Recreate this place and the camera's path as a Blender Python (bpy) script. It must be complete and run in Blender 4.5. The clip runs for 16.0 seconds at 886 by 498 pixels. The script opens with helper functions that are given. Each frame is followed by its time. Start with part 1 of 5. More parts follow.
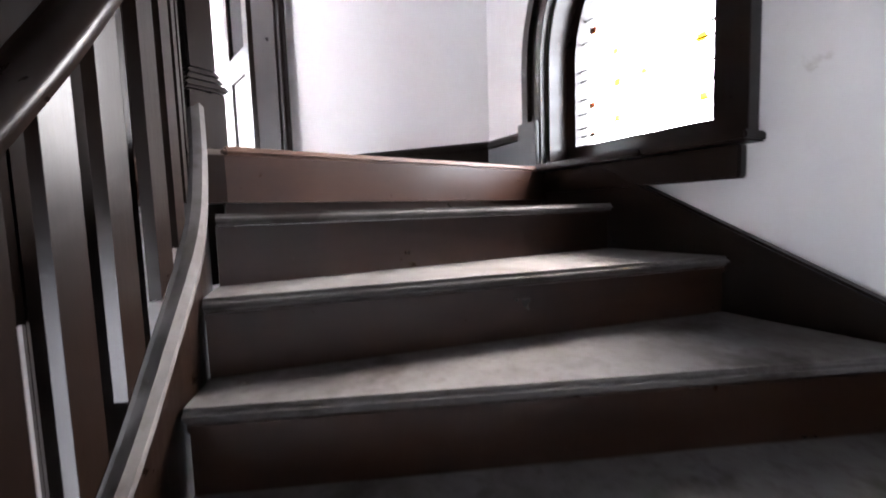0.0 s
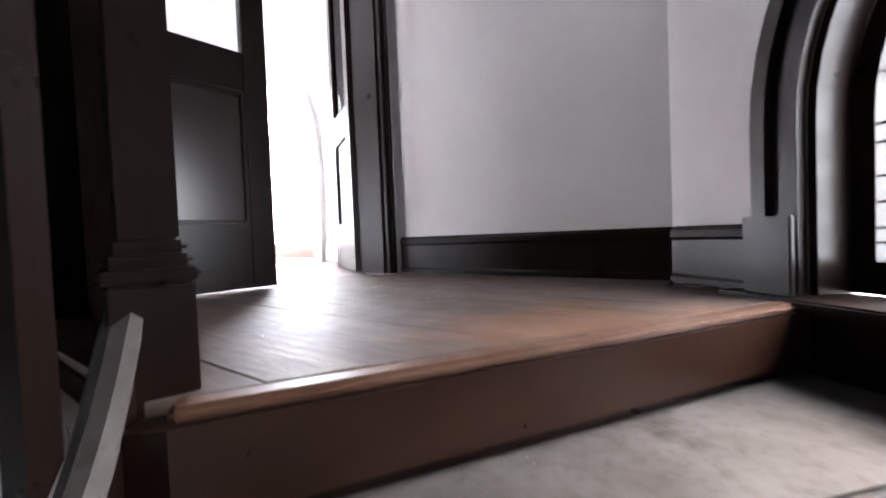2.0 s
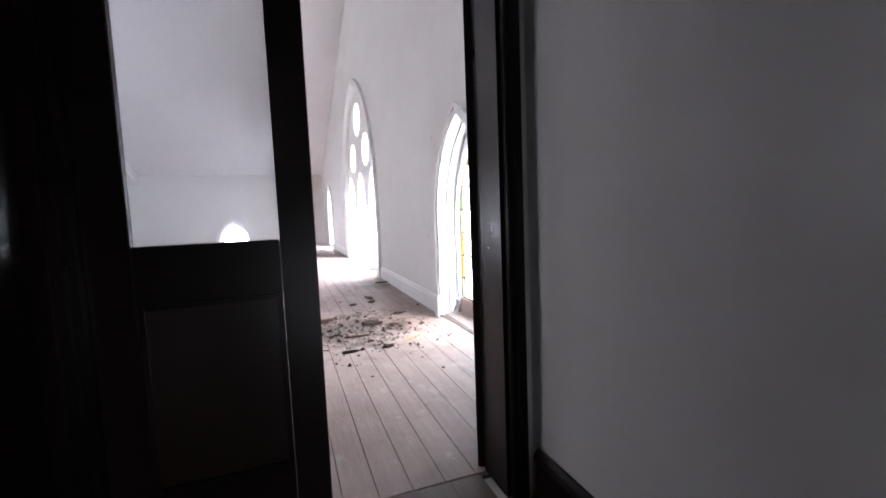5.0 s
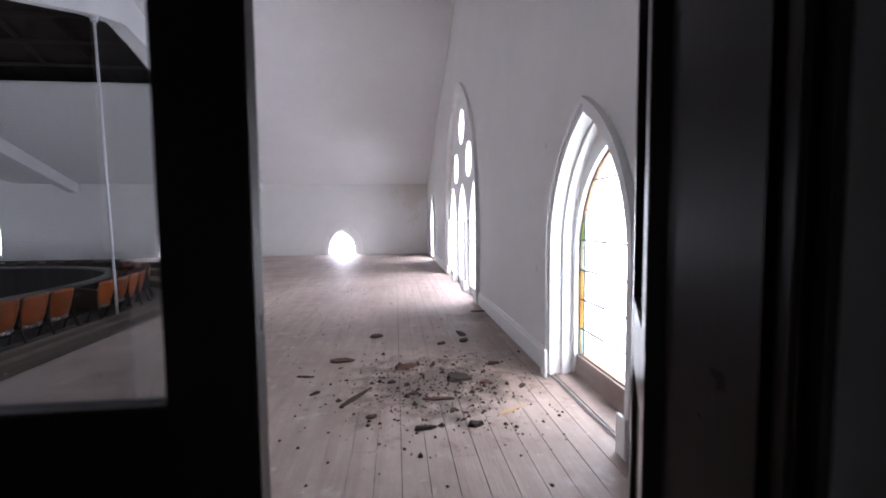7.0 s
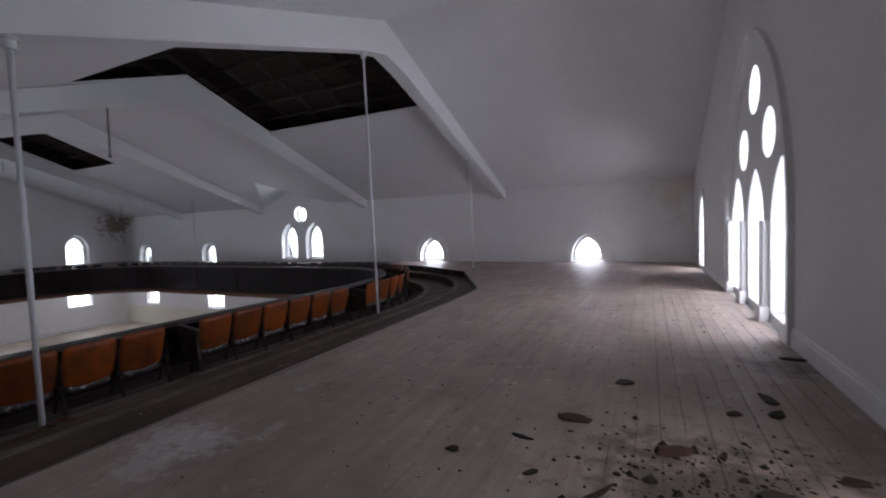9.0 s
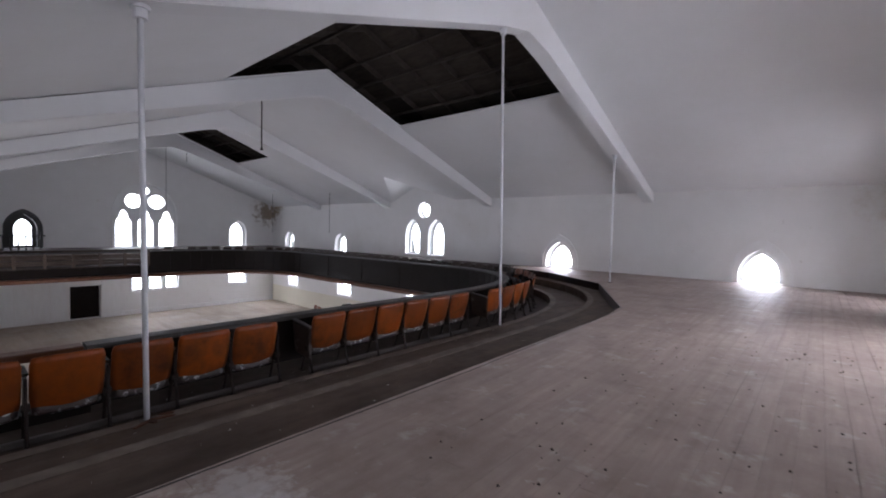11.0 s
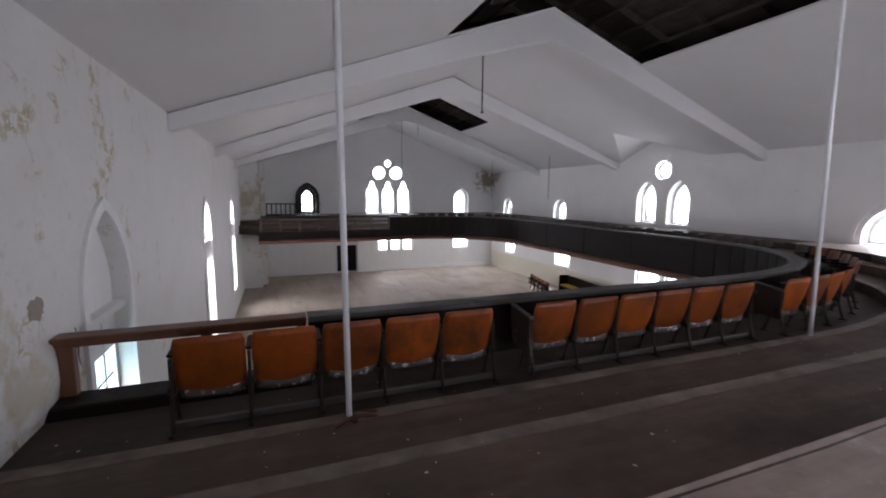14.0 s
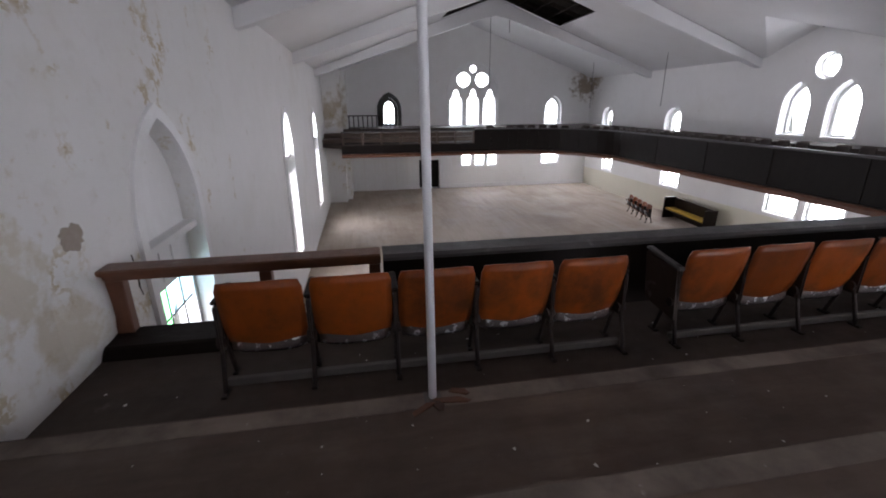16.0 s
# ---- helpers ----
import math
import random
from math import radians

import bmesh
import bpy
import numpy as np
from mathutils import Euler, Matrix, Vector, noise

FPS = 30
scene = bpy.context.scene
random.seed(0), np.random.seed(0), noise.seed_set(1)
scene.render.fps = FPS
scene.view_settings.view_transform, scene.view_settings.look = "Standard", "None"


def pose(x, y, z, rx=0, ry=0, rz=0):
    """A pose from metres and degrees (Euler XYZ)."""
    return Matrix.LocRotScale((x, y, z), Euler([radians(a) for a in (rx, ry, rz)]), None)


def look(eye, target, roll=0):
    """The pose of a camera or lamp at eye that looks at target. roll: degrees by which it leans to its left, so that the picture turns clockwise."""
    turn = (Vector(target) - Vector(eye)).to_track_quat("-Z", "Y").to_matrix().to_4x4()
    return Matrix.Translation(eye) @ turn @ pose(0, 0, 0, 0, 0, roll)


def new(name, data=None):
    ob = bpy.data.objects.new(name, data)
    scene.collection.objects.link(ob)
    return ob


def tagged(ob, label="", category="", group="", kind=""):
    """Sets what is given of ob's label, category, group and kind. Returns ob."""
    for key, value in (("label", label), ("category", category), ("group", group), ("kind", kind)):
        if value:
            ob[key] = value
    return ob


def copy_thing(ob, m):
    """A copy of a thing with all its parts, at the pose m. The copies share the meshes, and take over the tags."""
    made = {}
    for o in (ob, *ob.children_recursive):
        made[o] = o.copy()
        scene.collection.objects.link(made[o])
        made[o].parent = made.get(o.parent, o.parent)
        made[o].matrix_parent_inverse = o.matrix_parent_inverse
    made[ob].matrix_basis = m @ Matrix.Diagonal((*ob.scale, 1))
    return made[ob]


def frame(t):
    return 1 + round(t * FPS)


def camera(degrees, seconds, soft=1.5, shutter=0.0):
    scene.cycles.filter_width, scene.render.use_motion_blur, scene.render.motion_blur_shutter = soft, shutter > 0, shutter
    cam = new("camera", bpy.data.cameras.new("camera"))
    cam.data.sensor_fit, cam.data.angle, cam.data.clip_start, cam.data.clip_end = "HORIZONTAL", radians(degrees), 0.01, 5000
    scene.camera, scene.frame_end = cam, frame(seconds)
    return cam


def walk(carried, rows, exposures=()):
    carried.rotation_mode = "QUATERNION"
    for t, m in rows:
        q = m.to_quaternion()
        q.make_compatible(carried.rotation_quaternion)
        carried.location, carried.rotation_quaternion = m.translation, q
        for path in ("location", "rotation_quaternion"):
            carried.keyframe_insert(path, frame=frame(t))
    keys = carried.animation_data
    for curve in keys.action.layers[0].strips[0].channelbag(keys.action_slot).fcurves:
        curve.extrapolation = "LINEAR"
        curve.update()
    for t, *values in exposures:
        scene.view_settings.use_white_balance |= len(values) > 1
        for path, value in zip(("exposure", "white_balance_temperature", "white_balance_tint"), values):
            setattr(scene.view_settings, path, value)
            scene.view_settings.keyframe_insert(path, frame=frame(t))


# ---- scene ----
cam = camera(91.4, 16.0, soft=1.8, shutter=0.4)
PATH = [
    (0, (-1.285, -1.65, -0.207), (0.555, -0.884, -0.376), -1.9),
    (0.5, (-1.116, -1.587, -0.125), (0.678, -0.706, -0.208), -2.5),
    (1, (-0.972, -1.505, -0.013), (0.782, -0.558, -0.184), -2.8),
    (1.5, (-0.76, -1.405, 0.093), (0.914, -0.325, -0.079), -2.3),
    (2, (-0.575, -1.244, 0.217), (0.991, -0.001, 0.154), -2.3),
    (2.5, (-0.426, -1.12, 0.343), (1.135, 0.111, 0.125), -5.2),
    (3, (-0.214, -1.055, 0.552), (1.17, 0.367, 0.307), -3.3),
    (3.5, (-0.086, -0.928, 0.704), (1.196, 0.6, 0.555), -3.4),
    (4, (0.053, -0.879, 0.808), (1.181, 0.763, 0.628), -4.5),
    (4.2, (0.149, -0.864, 0.89), (1.181, 0.841, 0.726), -3.4),
    (6.3, (0.691, -0.415, 1.307), (0.909, 1.563, 1.103), -2.5),
    (6.5, (0.71, -0.255, 1.312), (0.881, 1.728, 1.117), -1.6),
    (7, (0.727, 0.105, 1.308), (0.945, 2.089, 1.176), -0.5),
    (7.5, (0.79, 0.462, 1.318), (0.799, 2.46, 1.227), -1.2),
    (8, (0.802, 0.744, 1.324), (0.641, 2.737, 1.287), -1.6),
    (8.5, (0.758, 1.01, 1.329), (0.278, 2.951, 1.275), -0.5),
    (9, (0.688, 1.173, 1.318), (-0.173, 2.976, 1.229), -1.9),
    (9.5, (0.634, 1.441, 1.34), (-0.361, 3.175, 1.267), -0.8),
    (10, (0.431, 1.654, 1.343), (-0.759, 3.26, 1.26), 0.2),
    (10.2, (0.336, 1.728, 1.343), (-0.876, 3.317, 1.257), 0.3),
    (12.3, (-0.546, 2.339, 1.323), (-2.128, 3.554, 1.18), 0.4),
    (12.5, (-0.602, 2.394, 1.326), (-2.229, 3.547, 1.165), -0.5),
    (13, (-0.801, 2.551, 1.339), (-2.563, 3.481, 1.172), -0.5),
    (13.5, (-0.985, 2.631, 1.313), (-2.814, 3.413, 1.105), 0.3),
    (14, (-1.264, 2.653, 1.304), (-3.117, 3.361, 1.049), 0.4),
    (14.5, (-1.529, 2.666, 1.269), (-3.447, 3.12, 0.934), -0.9),
    (15, (-1.772, 2.741, 1.262), (-3.704, 2.974, 0.804), -2.4),
    (15.5, (-2.038, 2.787, 1.218), (-3.938, 3.042, 0.649), -0.7),
    (16, (-2.358, 2.805, 1.202), (-4.226, 3.135, 0.569), -0.4),
]
walk(cam, [(t, look(eye, target, roll)) for t, eye, target, roll in PATH],
     exposures=[(0,4.6,6200,21.5),(1,4.0,6200,21.5),(1.5,3.75,6200,21.5),(2.5,3.1,6250,21.5),(3.5,2.3,6150,22),(4.2,1.85,6150,22),(6.3,.5,6000,23),(6.9,.4,6000,23),(7.5,-.2,5950,22),(8,-.55,5950,22),(8.5,-1.05,5950,22),(9,-.9,6000,22),(10,-.35,6050,22.5),(12.5,-.1,6150,22),(14,-.05,6250,21.5),(16,.05,6250,21.5)])
# ---- world and large lights ----
world = bpy.data.worlds.new("overcast_sky")
scene.world = world
world.use_nodes = True
wn = world.node_tree
bg = wn.nodes["Background"]
sky = wn.nodes.new("ShaderNodeTexSky")
sky.sky_type, sky.sun_disc = "NISHITA", False
sky.sun_elevation, sky.sun_rotation = radians(48), radians(120)
sky.dust_density, sky.air_density = 6.0, 1.5
wn.links.new(sky.outputs[0], bg.inputs[0])
bg.inputs[1].default_value = 0.15
sun_data = bpy.data.lights.new("sun", "SUN")
sun_data.energy, sun_data.angle, sun_data.color = 0.8, radians(40), (1.0, 0.97, 0.93)
sun = new("sun", sun_data)
sun.matrix_world = look((30, -20, 40), (-10, 8, 0))


def sky_lamp(x, y, z, rz, w, h, watts, tilt=15):
    """Sky light standing outside a window's opening, leaning to shine down; rz turns local +Y to the outside."""
    d = bpy.data.lights.new("window_sky", "AREA")
    d.shape, d.size, d.size_y, d.energy, d.color = "RECTANGLE", w * 1.2, h, watts * 1.2, (0.93, 0.975, 1.0)
    ob = new("window_sky", d)
    ob.matrix_world = pose(x, y, z, 0, 0, rz) @ pose(0, h / 2 * math.sin(radians(tilt)), 0, tilt - 90, 0, 0)
    ob.visible_camera = True
    return ob


# ---- materials ----
def mat(name, base, rough=0.7, metal=0.0, grain=None, stains=(), bump=0.0, bump_scale=60.0, spec=0.5, random_tint=0.0, rings=(), rough_vary=0.08, spots=()):
    """Procedural surface. grain: (colour, scale xyz, amount). stains: (colour, scale, low, high, amount) patches."""
    m = bpy.data.materials.new(name)
    m.use_nodes = True
    nt = m.node_tree
    p = nt.nodes["Principled BSDF"]
    p.inputs["Roughness"].default_value, p.inputs["Metallic"].default_value = rough, metal
    p.inputs["Specular IOR Level"].default_value = spec
    co = nt.nodes.new("ShaderNodeTexCoord")
    geo = nt.nodes.new("ShaderNodeNewGeometry")

    def mix(a, b, f, amount=1.0):
        n = nt.nodes.new("ShaderNodeMix")
        n.data_type = "RGBA"
        if amount != 1.0:
            k = nt.nodes.new("ShaderNodeMath")
            k.operation = "MULTIPLY"
            k.inputs[1].default_value = amount
            nt.links.new(f, k.inputs[0])
            f = k.outputs[0]
        nt.links.new(f, n.inputs[0])
        for sock, v in ((n.inputs[6], a), (n.inputs[7], b)):
            if isinstance(v, tuple):
                sock.default_value = (*v, 1)
            else:
                nt.links.new(v, sock)
        return n.outputs[2]

    def noise_fac(scale, low, high, detail=6.0):
        mp = nt.nodes.new("ShaderNodeMapping")
        s = scale if isinstance(scale, tuple) else (scale,) * 3
        mp.inputs["Scale"].default_value = s
        nt.links.new(geo.outputs["Position"], mp.inputs[0])
        n = nt.nodes.new("ShaderNodeTexNoise")
        n.inputs["Scale"].default_value, n.inputs["Detail"].default_value = 1.0, detail
        n.inputs["Roughness"].default_value = 0.62
        nt.links.new(mp.outputs[0], n.inputs["Vector"])
        r = nt.nodes.new("ShaderNodeMapRange")
        r.inputs[1].default_value, r.inputs[2].default_value = low, high
        nt.links.new(n.outputs[0], r.inputs[0])
        return r.outputs[0]

    col = base
    if grain:
        col = mix(col, grain[0], noise_fac(grain[1], 0.3, 0.7), grain[2])
    for c, s, lo, hi, am in stains:
        col = mix(col, c, noise_fac(s, lo, hi), am)
    for c, s, width, am in rings:
        n = noise_fac(s, 0.0, 1.0, 4.0)
        k = nt.nodes.new("ShaderNodeMath")
        k.operation, k.inputs[1].default_value, k.inputs[2].default_value = "COMPARE", 0.56, width
        nt.links.new(n, k.inputs[0])
        gate = nt.nodes.new("ShaderNodeMath")
        gate.operation = "MULTIPLY"
        nt.links.new(k.outputs[0], gate.inputs[0])
        nt.links.new(noise_fac(1.3, 0.54, 0.62), gate.inputs[1])
        col = mix(col, c, gate.outputs[0], am)
    for centre, radius, c, am, s in spots:
        d = nt.nodes.new("ShaderNodeVectorMath")
        d.operation, d.inputs[1].default_value = "DISTANCE", centre
        nt.links.new(geo.outputs["Position"], d.inputs[0])
        near = nt.nodes.new("ShaderNodeMapRange")
        near.inputs[1].default_value, near.inputs[2].default_value, near.inputs[3].default_value, near.inputs[4].default_value = 0.0, radius, 0.75, -0.25
        nt.links.new(d.outputs["Value"], near.inputs[0])
        add = nt.nodes.new("ShaderNodeMath")
        add.operation = "ADD"
        nt.links.new(near.outputs[0], add.inputs[0])
        nt.links.new(noise_fac(s, 0.25, 0.75), add.inputs[1])
        edge = nt.nodes.new("ShaderNodeMapRange")
        edge.inputs[1].default_value, edge.inputs[2].default_value = 0.62, 1.0
        nt.links.new(add.outputs[0], edge.inputs[0])
        col = mix(col, c, edge.outputs[0], am)
    if random_tint:
        oi = nt.nodes.new("ShaderNodeObjectInfo")
        hsv = nt.nodes.new("ShaderNodeHueSaturation")
        r = nt.nodes.new("ShaderNodeMapRange")
        r.inputs[3].default_value, r.inputs[4].default_value = 1 - random_tint, 1 + random_tint
        nt.links.new(oi.outputs["Random"], r.inputs[0])
        nt.links.new(r.outputs[0], hsv.inputs["Value"])
        if isinstance(col, tuple):
            hsv.inputs["Color"].default_value = (*col, 1)
        else:
            nt.links.new(col, hsv.inputs["Color"])
        col = hsv.outputs[0]
    if isinstance(col, tuple):
        p.inputs["Base Color"].default_value = (*col, 1)
    else:
        nt.links.new(col, p.inputs["Base Color"])
    if bump:
        bn = nt.nodes.new("ShaderNodeBump")
        bn.inputs["Strength"].default_value, bn.inputs["Distance"].default_value = bump, 0.01
        nt.links.new(noise_fac(bump_scale, 0.2, 0.8), bn.inputs["Height"])
        nt.links.new(bn.outputs[0], p.inputs["Normal"])
    rr = nt.nodes.new("ShaderNodeMapRange")
    rr.inputs[3].default_value, rr.inputs[4].default_value = max(rough - rough_vary, 0.05), min(rough + rough_vary, 1)
    nt.links.new(noise_fac(9.0, 0.3, 0.7), rr.inputs[0])
    nt.links.new(rr.outputs[0], p.inputs["Roughness"])
    return m


def glass_mat(name, tint, gloss=0.06, rough=0.02):
    m = bpy.data.materials.new(name)
    m.use_nodes = True
    nt = m.node_tree
    nt.nodes.remove(nt.nodes["Principled BSDF"])
    out = nt.nodes["Material Output"]
    tr = nt.nodes.new("ShaderNodeBsdfTransparent")
    tr.inputs[0].default_value = (*tint, 1)
    gl = nt.nodes.new("ShaderNodeBsdfGlossy")
    gl.inputs["Roughness"].default_value = rough
    mx = nt.nodes.new("ShaderNodeMixShader")
    mx.inputs[0].default_value = gloss
    nt.links.new(tr.outputs[0], mx.inputs[1])
    nt.links.new(gl.outputs[0], mx.inputs[2])
    nt.links.new(mx.outputs[0], out.inputs[0])
    return m


PLASTER = mat("white_plaster", (0.78, 0.77, 0.76), 0.85, spots=(((-29.7, 16.9, 2.35), 1.5, (0.20, 0.14, 0.08), 0.85, 3.2), ((-29.0, 17.35, 2.6), 1.0, (0.26, 0.19, 0.11), 0.7, 3.2), ((1.6, 17.35, 2.6), 1.6, (0.58, 0.52, 0.44), 0.5, 2.0), ((-26.6, 1.4, 1.6), 1.2, (0.35, 0.26, 0.14), 0.6, 2.0)), grain=((0.70, 0.69, 0.67), 1.3, 0.5), stains=(((0.62, 0.59, 0.53), 0.45, 0.55, 0.8, 0.5),), bump=0.12, bump_scale=25.0)
CEILING = mat("ceiling_plaster", (0.76, 0.755, 0.76), 0.9, grain=((0.69, 0.68, 0.67), 0.9, 0.5), stains=(((0.58, 0.5, 0.4), 0.35, 0.66, 0.85, 0.6),), bump=0.1, bump_scale=14.0)
DAMP = mat("damp_plaster", (0.77, 0.765, 0.755), 0.88, spots=(((-4.55, 0.82, 0.80), 0.70, (0.46, 0.37, 0.20), 0.40, 9.0), ((-4.95, 0.82, 0.30), 0.60, (0.47, 0.38, 0.21), 0.45, 9.0), ((-4.15, 0.82, 0.0), 0.80, (0.50, 0.42, 0.27), 0.40, 7.0), ((-5.25, 0.82, -0.22), 0.50, (0.50, 0.42, 0.28), 0.55, 5.0), ((-3.5, 0.82, 0.95), 0.95, (0.50, 0.42, 0.26), 0.40, 9.0), ((-27, 1.5, 1.0), 1.8, (0.35, 0.26, 0.14), 0.7, 1.7)), grain=((0.70, 0.69, 0.66), 1.1, 0.5),
           stains=(((0.60, 0.54, 0.40), (0.8, 1.0, 0.6), 0.55, 0.85, 0.45), ((0.64, 0.62, 0.58), 5.0, 0.55, 0.70, 0.4), ((0.47, 0.39, 0.25), 7.0, 0.66, 0.76, 0.45)), bump=0.5, bump_scale=7.0, rings=(((0.42, 0.32, 0.14), 2.3, 0.026, 0.65), ((0.45, 0.35, 0.18), 3.8, 0.026, 0.5)))
WHITE_WOOD = mat("white_painted_wood", (0.80, 0.80, 0.80), 0.45, grain=((0.68, 0.67, 0.65), (6, 6, 1.5), 0.5), stains=(((0.45, 0.40, 0.33), 11.0, 0.68, 0.76, 0.7),), bump=0.1)
DARK = mat("dark_stained_wood", (0.0062, 0.0034, 0.0024), 0.30, grain=((0.0125, 0.0066, 0.004), (9, 9, 1.2), 0.8), stains=(((0.006, 0.004, 0.003), 1.2, 0.4, 0.8, 0.5), ((0.06, 0.05, 0.045), 40.0, 0.75, 0.79, 0.5)), bump=0.04, bump_scale=(70, 70, 8), spec=0.20, rough_vary=0.03)
POLISHED = mat("worn_polished_panel", (0.009, 0.005, 0.0036), 0.24, grain=((0.02, 0.0105, 0.0065), (30, 30, 1.6), 0.8), bump=0.012, bump_scale=(110, 110, 6), spec=0.42, rough_vary=0.01)
# grey of the dusty treads; also paints the lit cap of the partition base
DUSTY_AND_LIT_GREY = mat("dusty_worn_tread_and_lit_cap", (0.115, 0.111, 0.107), 0.8, spec=0.2, grain=((0.048, 0.041, 0.037), (6, 6, 6), 0.75), stains=(((0.135, 0.13, 0.125), 2.6, 0.46, 0.70, 0.6), ((0.022, 0.014, 0.010), 4.0, 0.54, 0.68, 0.75), ((0.05, 0.04, 0.034), 30.0, 0.5, 0.7, 0.5), ((0.36, 0.33, 0.30), 22.0, 0.70, 0.76, 0.5)), bump=0.05, bump_scale=45.0)
RISER = mat("brown_riser", (0.023, 0.0100, 0.0056), 0.3, spec=0.42, rough_vary=0.03, grain=((0.042, 0.019, 0.0115), (3, 3, 14), 0.75), stains=(((0.10, 0.08, 0.065), 18.0, 0.68, 0.78, 0.5), ((0.007, 0.0035, 0.0022), 2.6, 0.3, 0.8, 0.7)), bump=0.035, bump_scale=35.0)
WORN_NOSE = mat("worn_orange_nosing", (0.085, 0.032, 0.014), 0.5, grain=((0.17, 0.105, 0.07), 8.0, 0.6), stains=(((0.06, 0.035, 0.02), 5.0, 0.55, 0.7, 0.7),), bump=0.06)
BOARD = mat("gallery_floor_board", (0.43, 0.345, 0.305), 0.6, grain=((0.28, 0.208, 0.176), (14, 1.1, 14), 0.75), stains=(((0.42, 0.385, 0.36), 0.9, 0.45, 0.75, 0.6), ((0.22, 0.14, 0.11), 0.9, 0.46, 0.70, 0.7), ((0.58, 0.56, 0.54), 2.6, 0.60, 0.72, 0.55), ((0.09, 0.07, 0.06), 3.5, 0.60, 0.78, 0.5), ((0.20, 0.145, 0.12), 1.9, 0.50, 0.72, 0.5), ((0.62, 0.60, 0.58), 6.5, 0.62, 0.72, 0.45), ((0.55, 0.53, 0.50), 13.0, 0.68, 0.76, 0.5)), spots=(((-2.2, 2.95, 0), 0.42, (0.70, 0.69, 0.68), 0.5, 11.0), ((-1.93, 2.95, 0), 0.36, (0.70, 0.69, 0.68), 0.5, 12.0), ((-2.0, 2.66, 0), 0.35, (0.66, 0.64, 0.62), 0.45, 12.0), ((1.05, 3.5, 0), 1.25, (0.085, 0.066, 0.055), 0.85, 5.0), ((1.75, 5.9, 0), 0.6, (0.10, 0.08, 0.07), 0.7, 4.0)), bump=0.2, bump_scale=(40, 6, 40), random_tint=0.035)
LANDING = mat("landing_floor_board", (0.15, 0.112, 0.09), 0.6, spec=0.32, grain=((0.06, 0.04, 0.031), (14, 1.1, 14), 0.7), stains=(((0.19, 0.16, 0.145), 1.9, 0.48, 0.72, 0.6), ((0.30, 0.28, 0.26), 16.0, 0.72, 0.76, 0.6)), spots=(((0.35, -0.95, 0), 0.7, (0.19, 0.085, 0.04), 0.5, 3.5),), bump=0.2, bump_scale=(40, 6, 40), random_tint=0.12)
# dark base colour paints in the shade beneath the seats
SEAT_TIER = mat("shade_dark_seat_tier", (0.06, 0.042, 0.032), 0.8, grain=((0.025, 0.017, 0.013), (5, 1.2, 5), 0.7), stains=(((0.16, 0.14, 0.125), 5.0, 0.66, 0.76, 0.5),), bump=0.15, bump_scale=30.0)
TIER = mat("dirty_tier_floor", (0.15, 0.106, 0.078), 0.85, grain=((0.065, 0.045, 0.034), (5, 1.2, 5), 0.7), stains=(((0.19, 0.16, 0.14), 1.1, 0.5, 0.75, 0.5), ((0.25, 0.24, 0.23), 6.0, 0.7, 0.76, 0.6), ((0.040, 0.028, 0.021), 1.5, 0.40, 0.80, 0.75), ((0.05, 0.035, 0.027), (9.0, 1.4, 9.0), 0.45, 0.75, 0.6), ((0.42, 0.40, 0.37), 17.0, 0.72, 0.76, 0.6)), bump=0.15, bump_scale=30.0)
# lighter than the tier: scuffed edge with window light put into the colour
NOSING = mat("scuffed_lit_tier_edge", (0.21, 0.168, 0.138), 0.8, grain=((0.12, 0.09, 0.072), (6, 1.2, 6), 0.7), stains=(((0.06, 0.045, 0.035), 2.6, 0.42, 0.70, 0.85), ((0.42, 0.40, 0.37), 14.0, 0.68, 0.76, 0.6)), bump=0.15, bump_scale=30.0)
FAR_RAIL = mat("greyed_rail_wood", (0.10, 0.066, 0.045), 0.6, grain=((0.055, 0.036, 0.026), 5.0, 0.6), bump=0.1)
BLACK_WOOD = mat("blackened_parapet_wood", (0.0085, 0.0052, 0.004), 0.5, grain=((0.012, 0.008, 0.006), (8, 8, 1.2), 0.7), stains=(((0.05, 0.044, 0.04), 9.0, 0.74, 0.8, 0.4),), bump=0.2, spec=0.15)
PATCH = mat("bare_render_coat", (0.36, 0.31, 0.26), 0.9, grain=((0.25, 0.2, 0.16), 12.0, 0.7), bump=0.2)
CAP = mat("worn_grey_cap", (0.07, 0.066, 0.064), 0.55, grain=((0.045, 0.036, 0.03), 3.0, 0.7), stains=(((0.19, 0.18, 0.175), 5.0, 0.6, 0.75, 0.6),), bump=0.2)
CHIP = mat("plaster_chip", (0.62, 0.60, 0.56), 0.85, grain=((0.4, 0.37, 0.33), 30.0, 0.6))
RAIL_WOOD = mat("red_brown_rail_wood", (0.15, 0.060, 0.030), 0.4, grain=((0.08, 0.03, 0.016), (10, 10, 1.3), 0.7), stains=(((0.25, 0.21, 0.19), 4.0, 0.6, 0.72, 0.6),), bump=0.15)
PLY = mat("orange_plywood", (0.20, 0.042, 0.003), 0.45, grain=((0.15, 0.032, 0.006), (10, 10, 2.2), 0.6), stains=(((0.09, 0.024, 0.006), 3.4, 0.42, 0.72, 0.75), ((0.03, 0.012, 0.006), 2.3, 0.50, 0.66, 0.75), ((0.10, 0.03, 0.006), 14.0, 0.55, 0.72, 0.5)), bump=0.03, spec=0.3, random_tint=0.35)
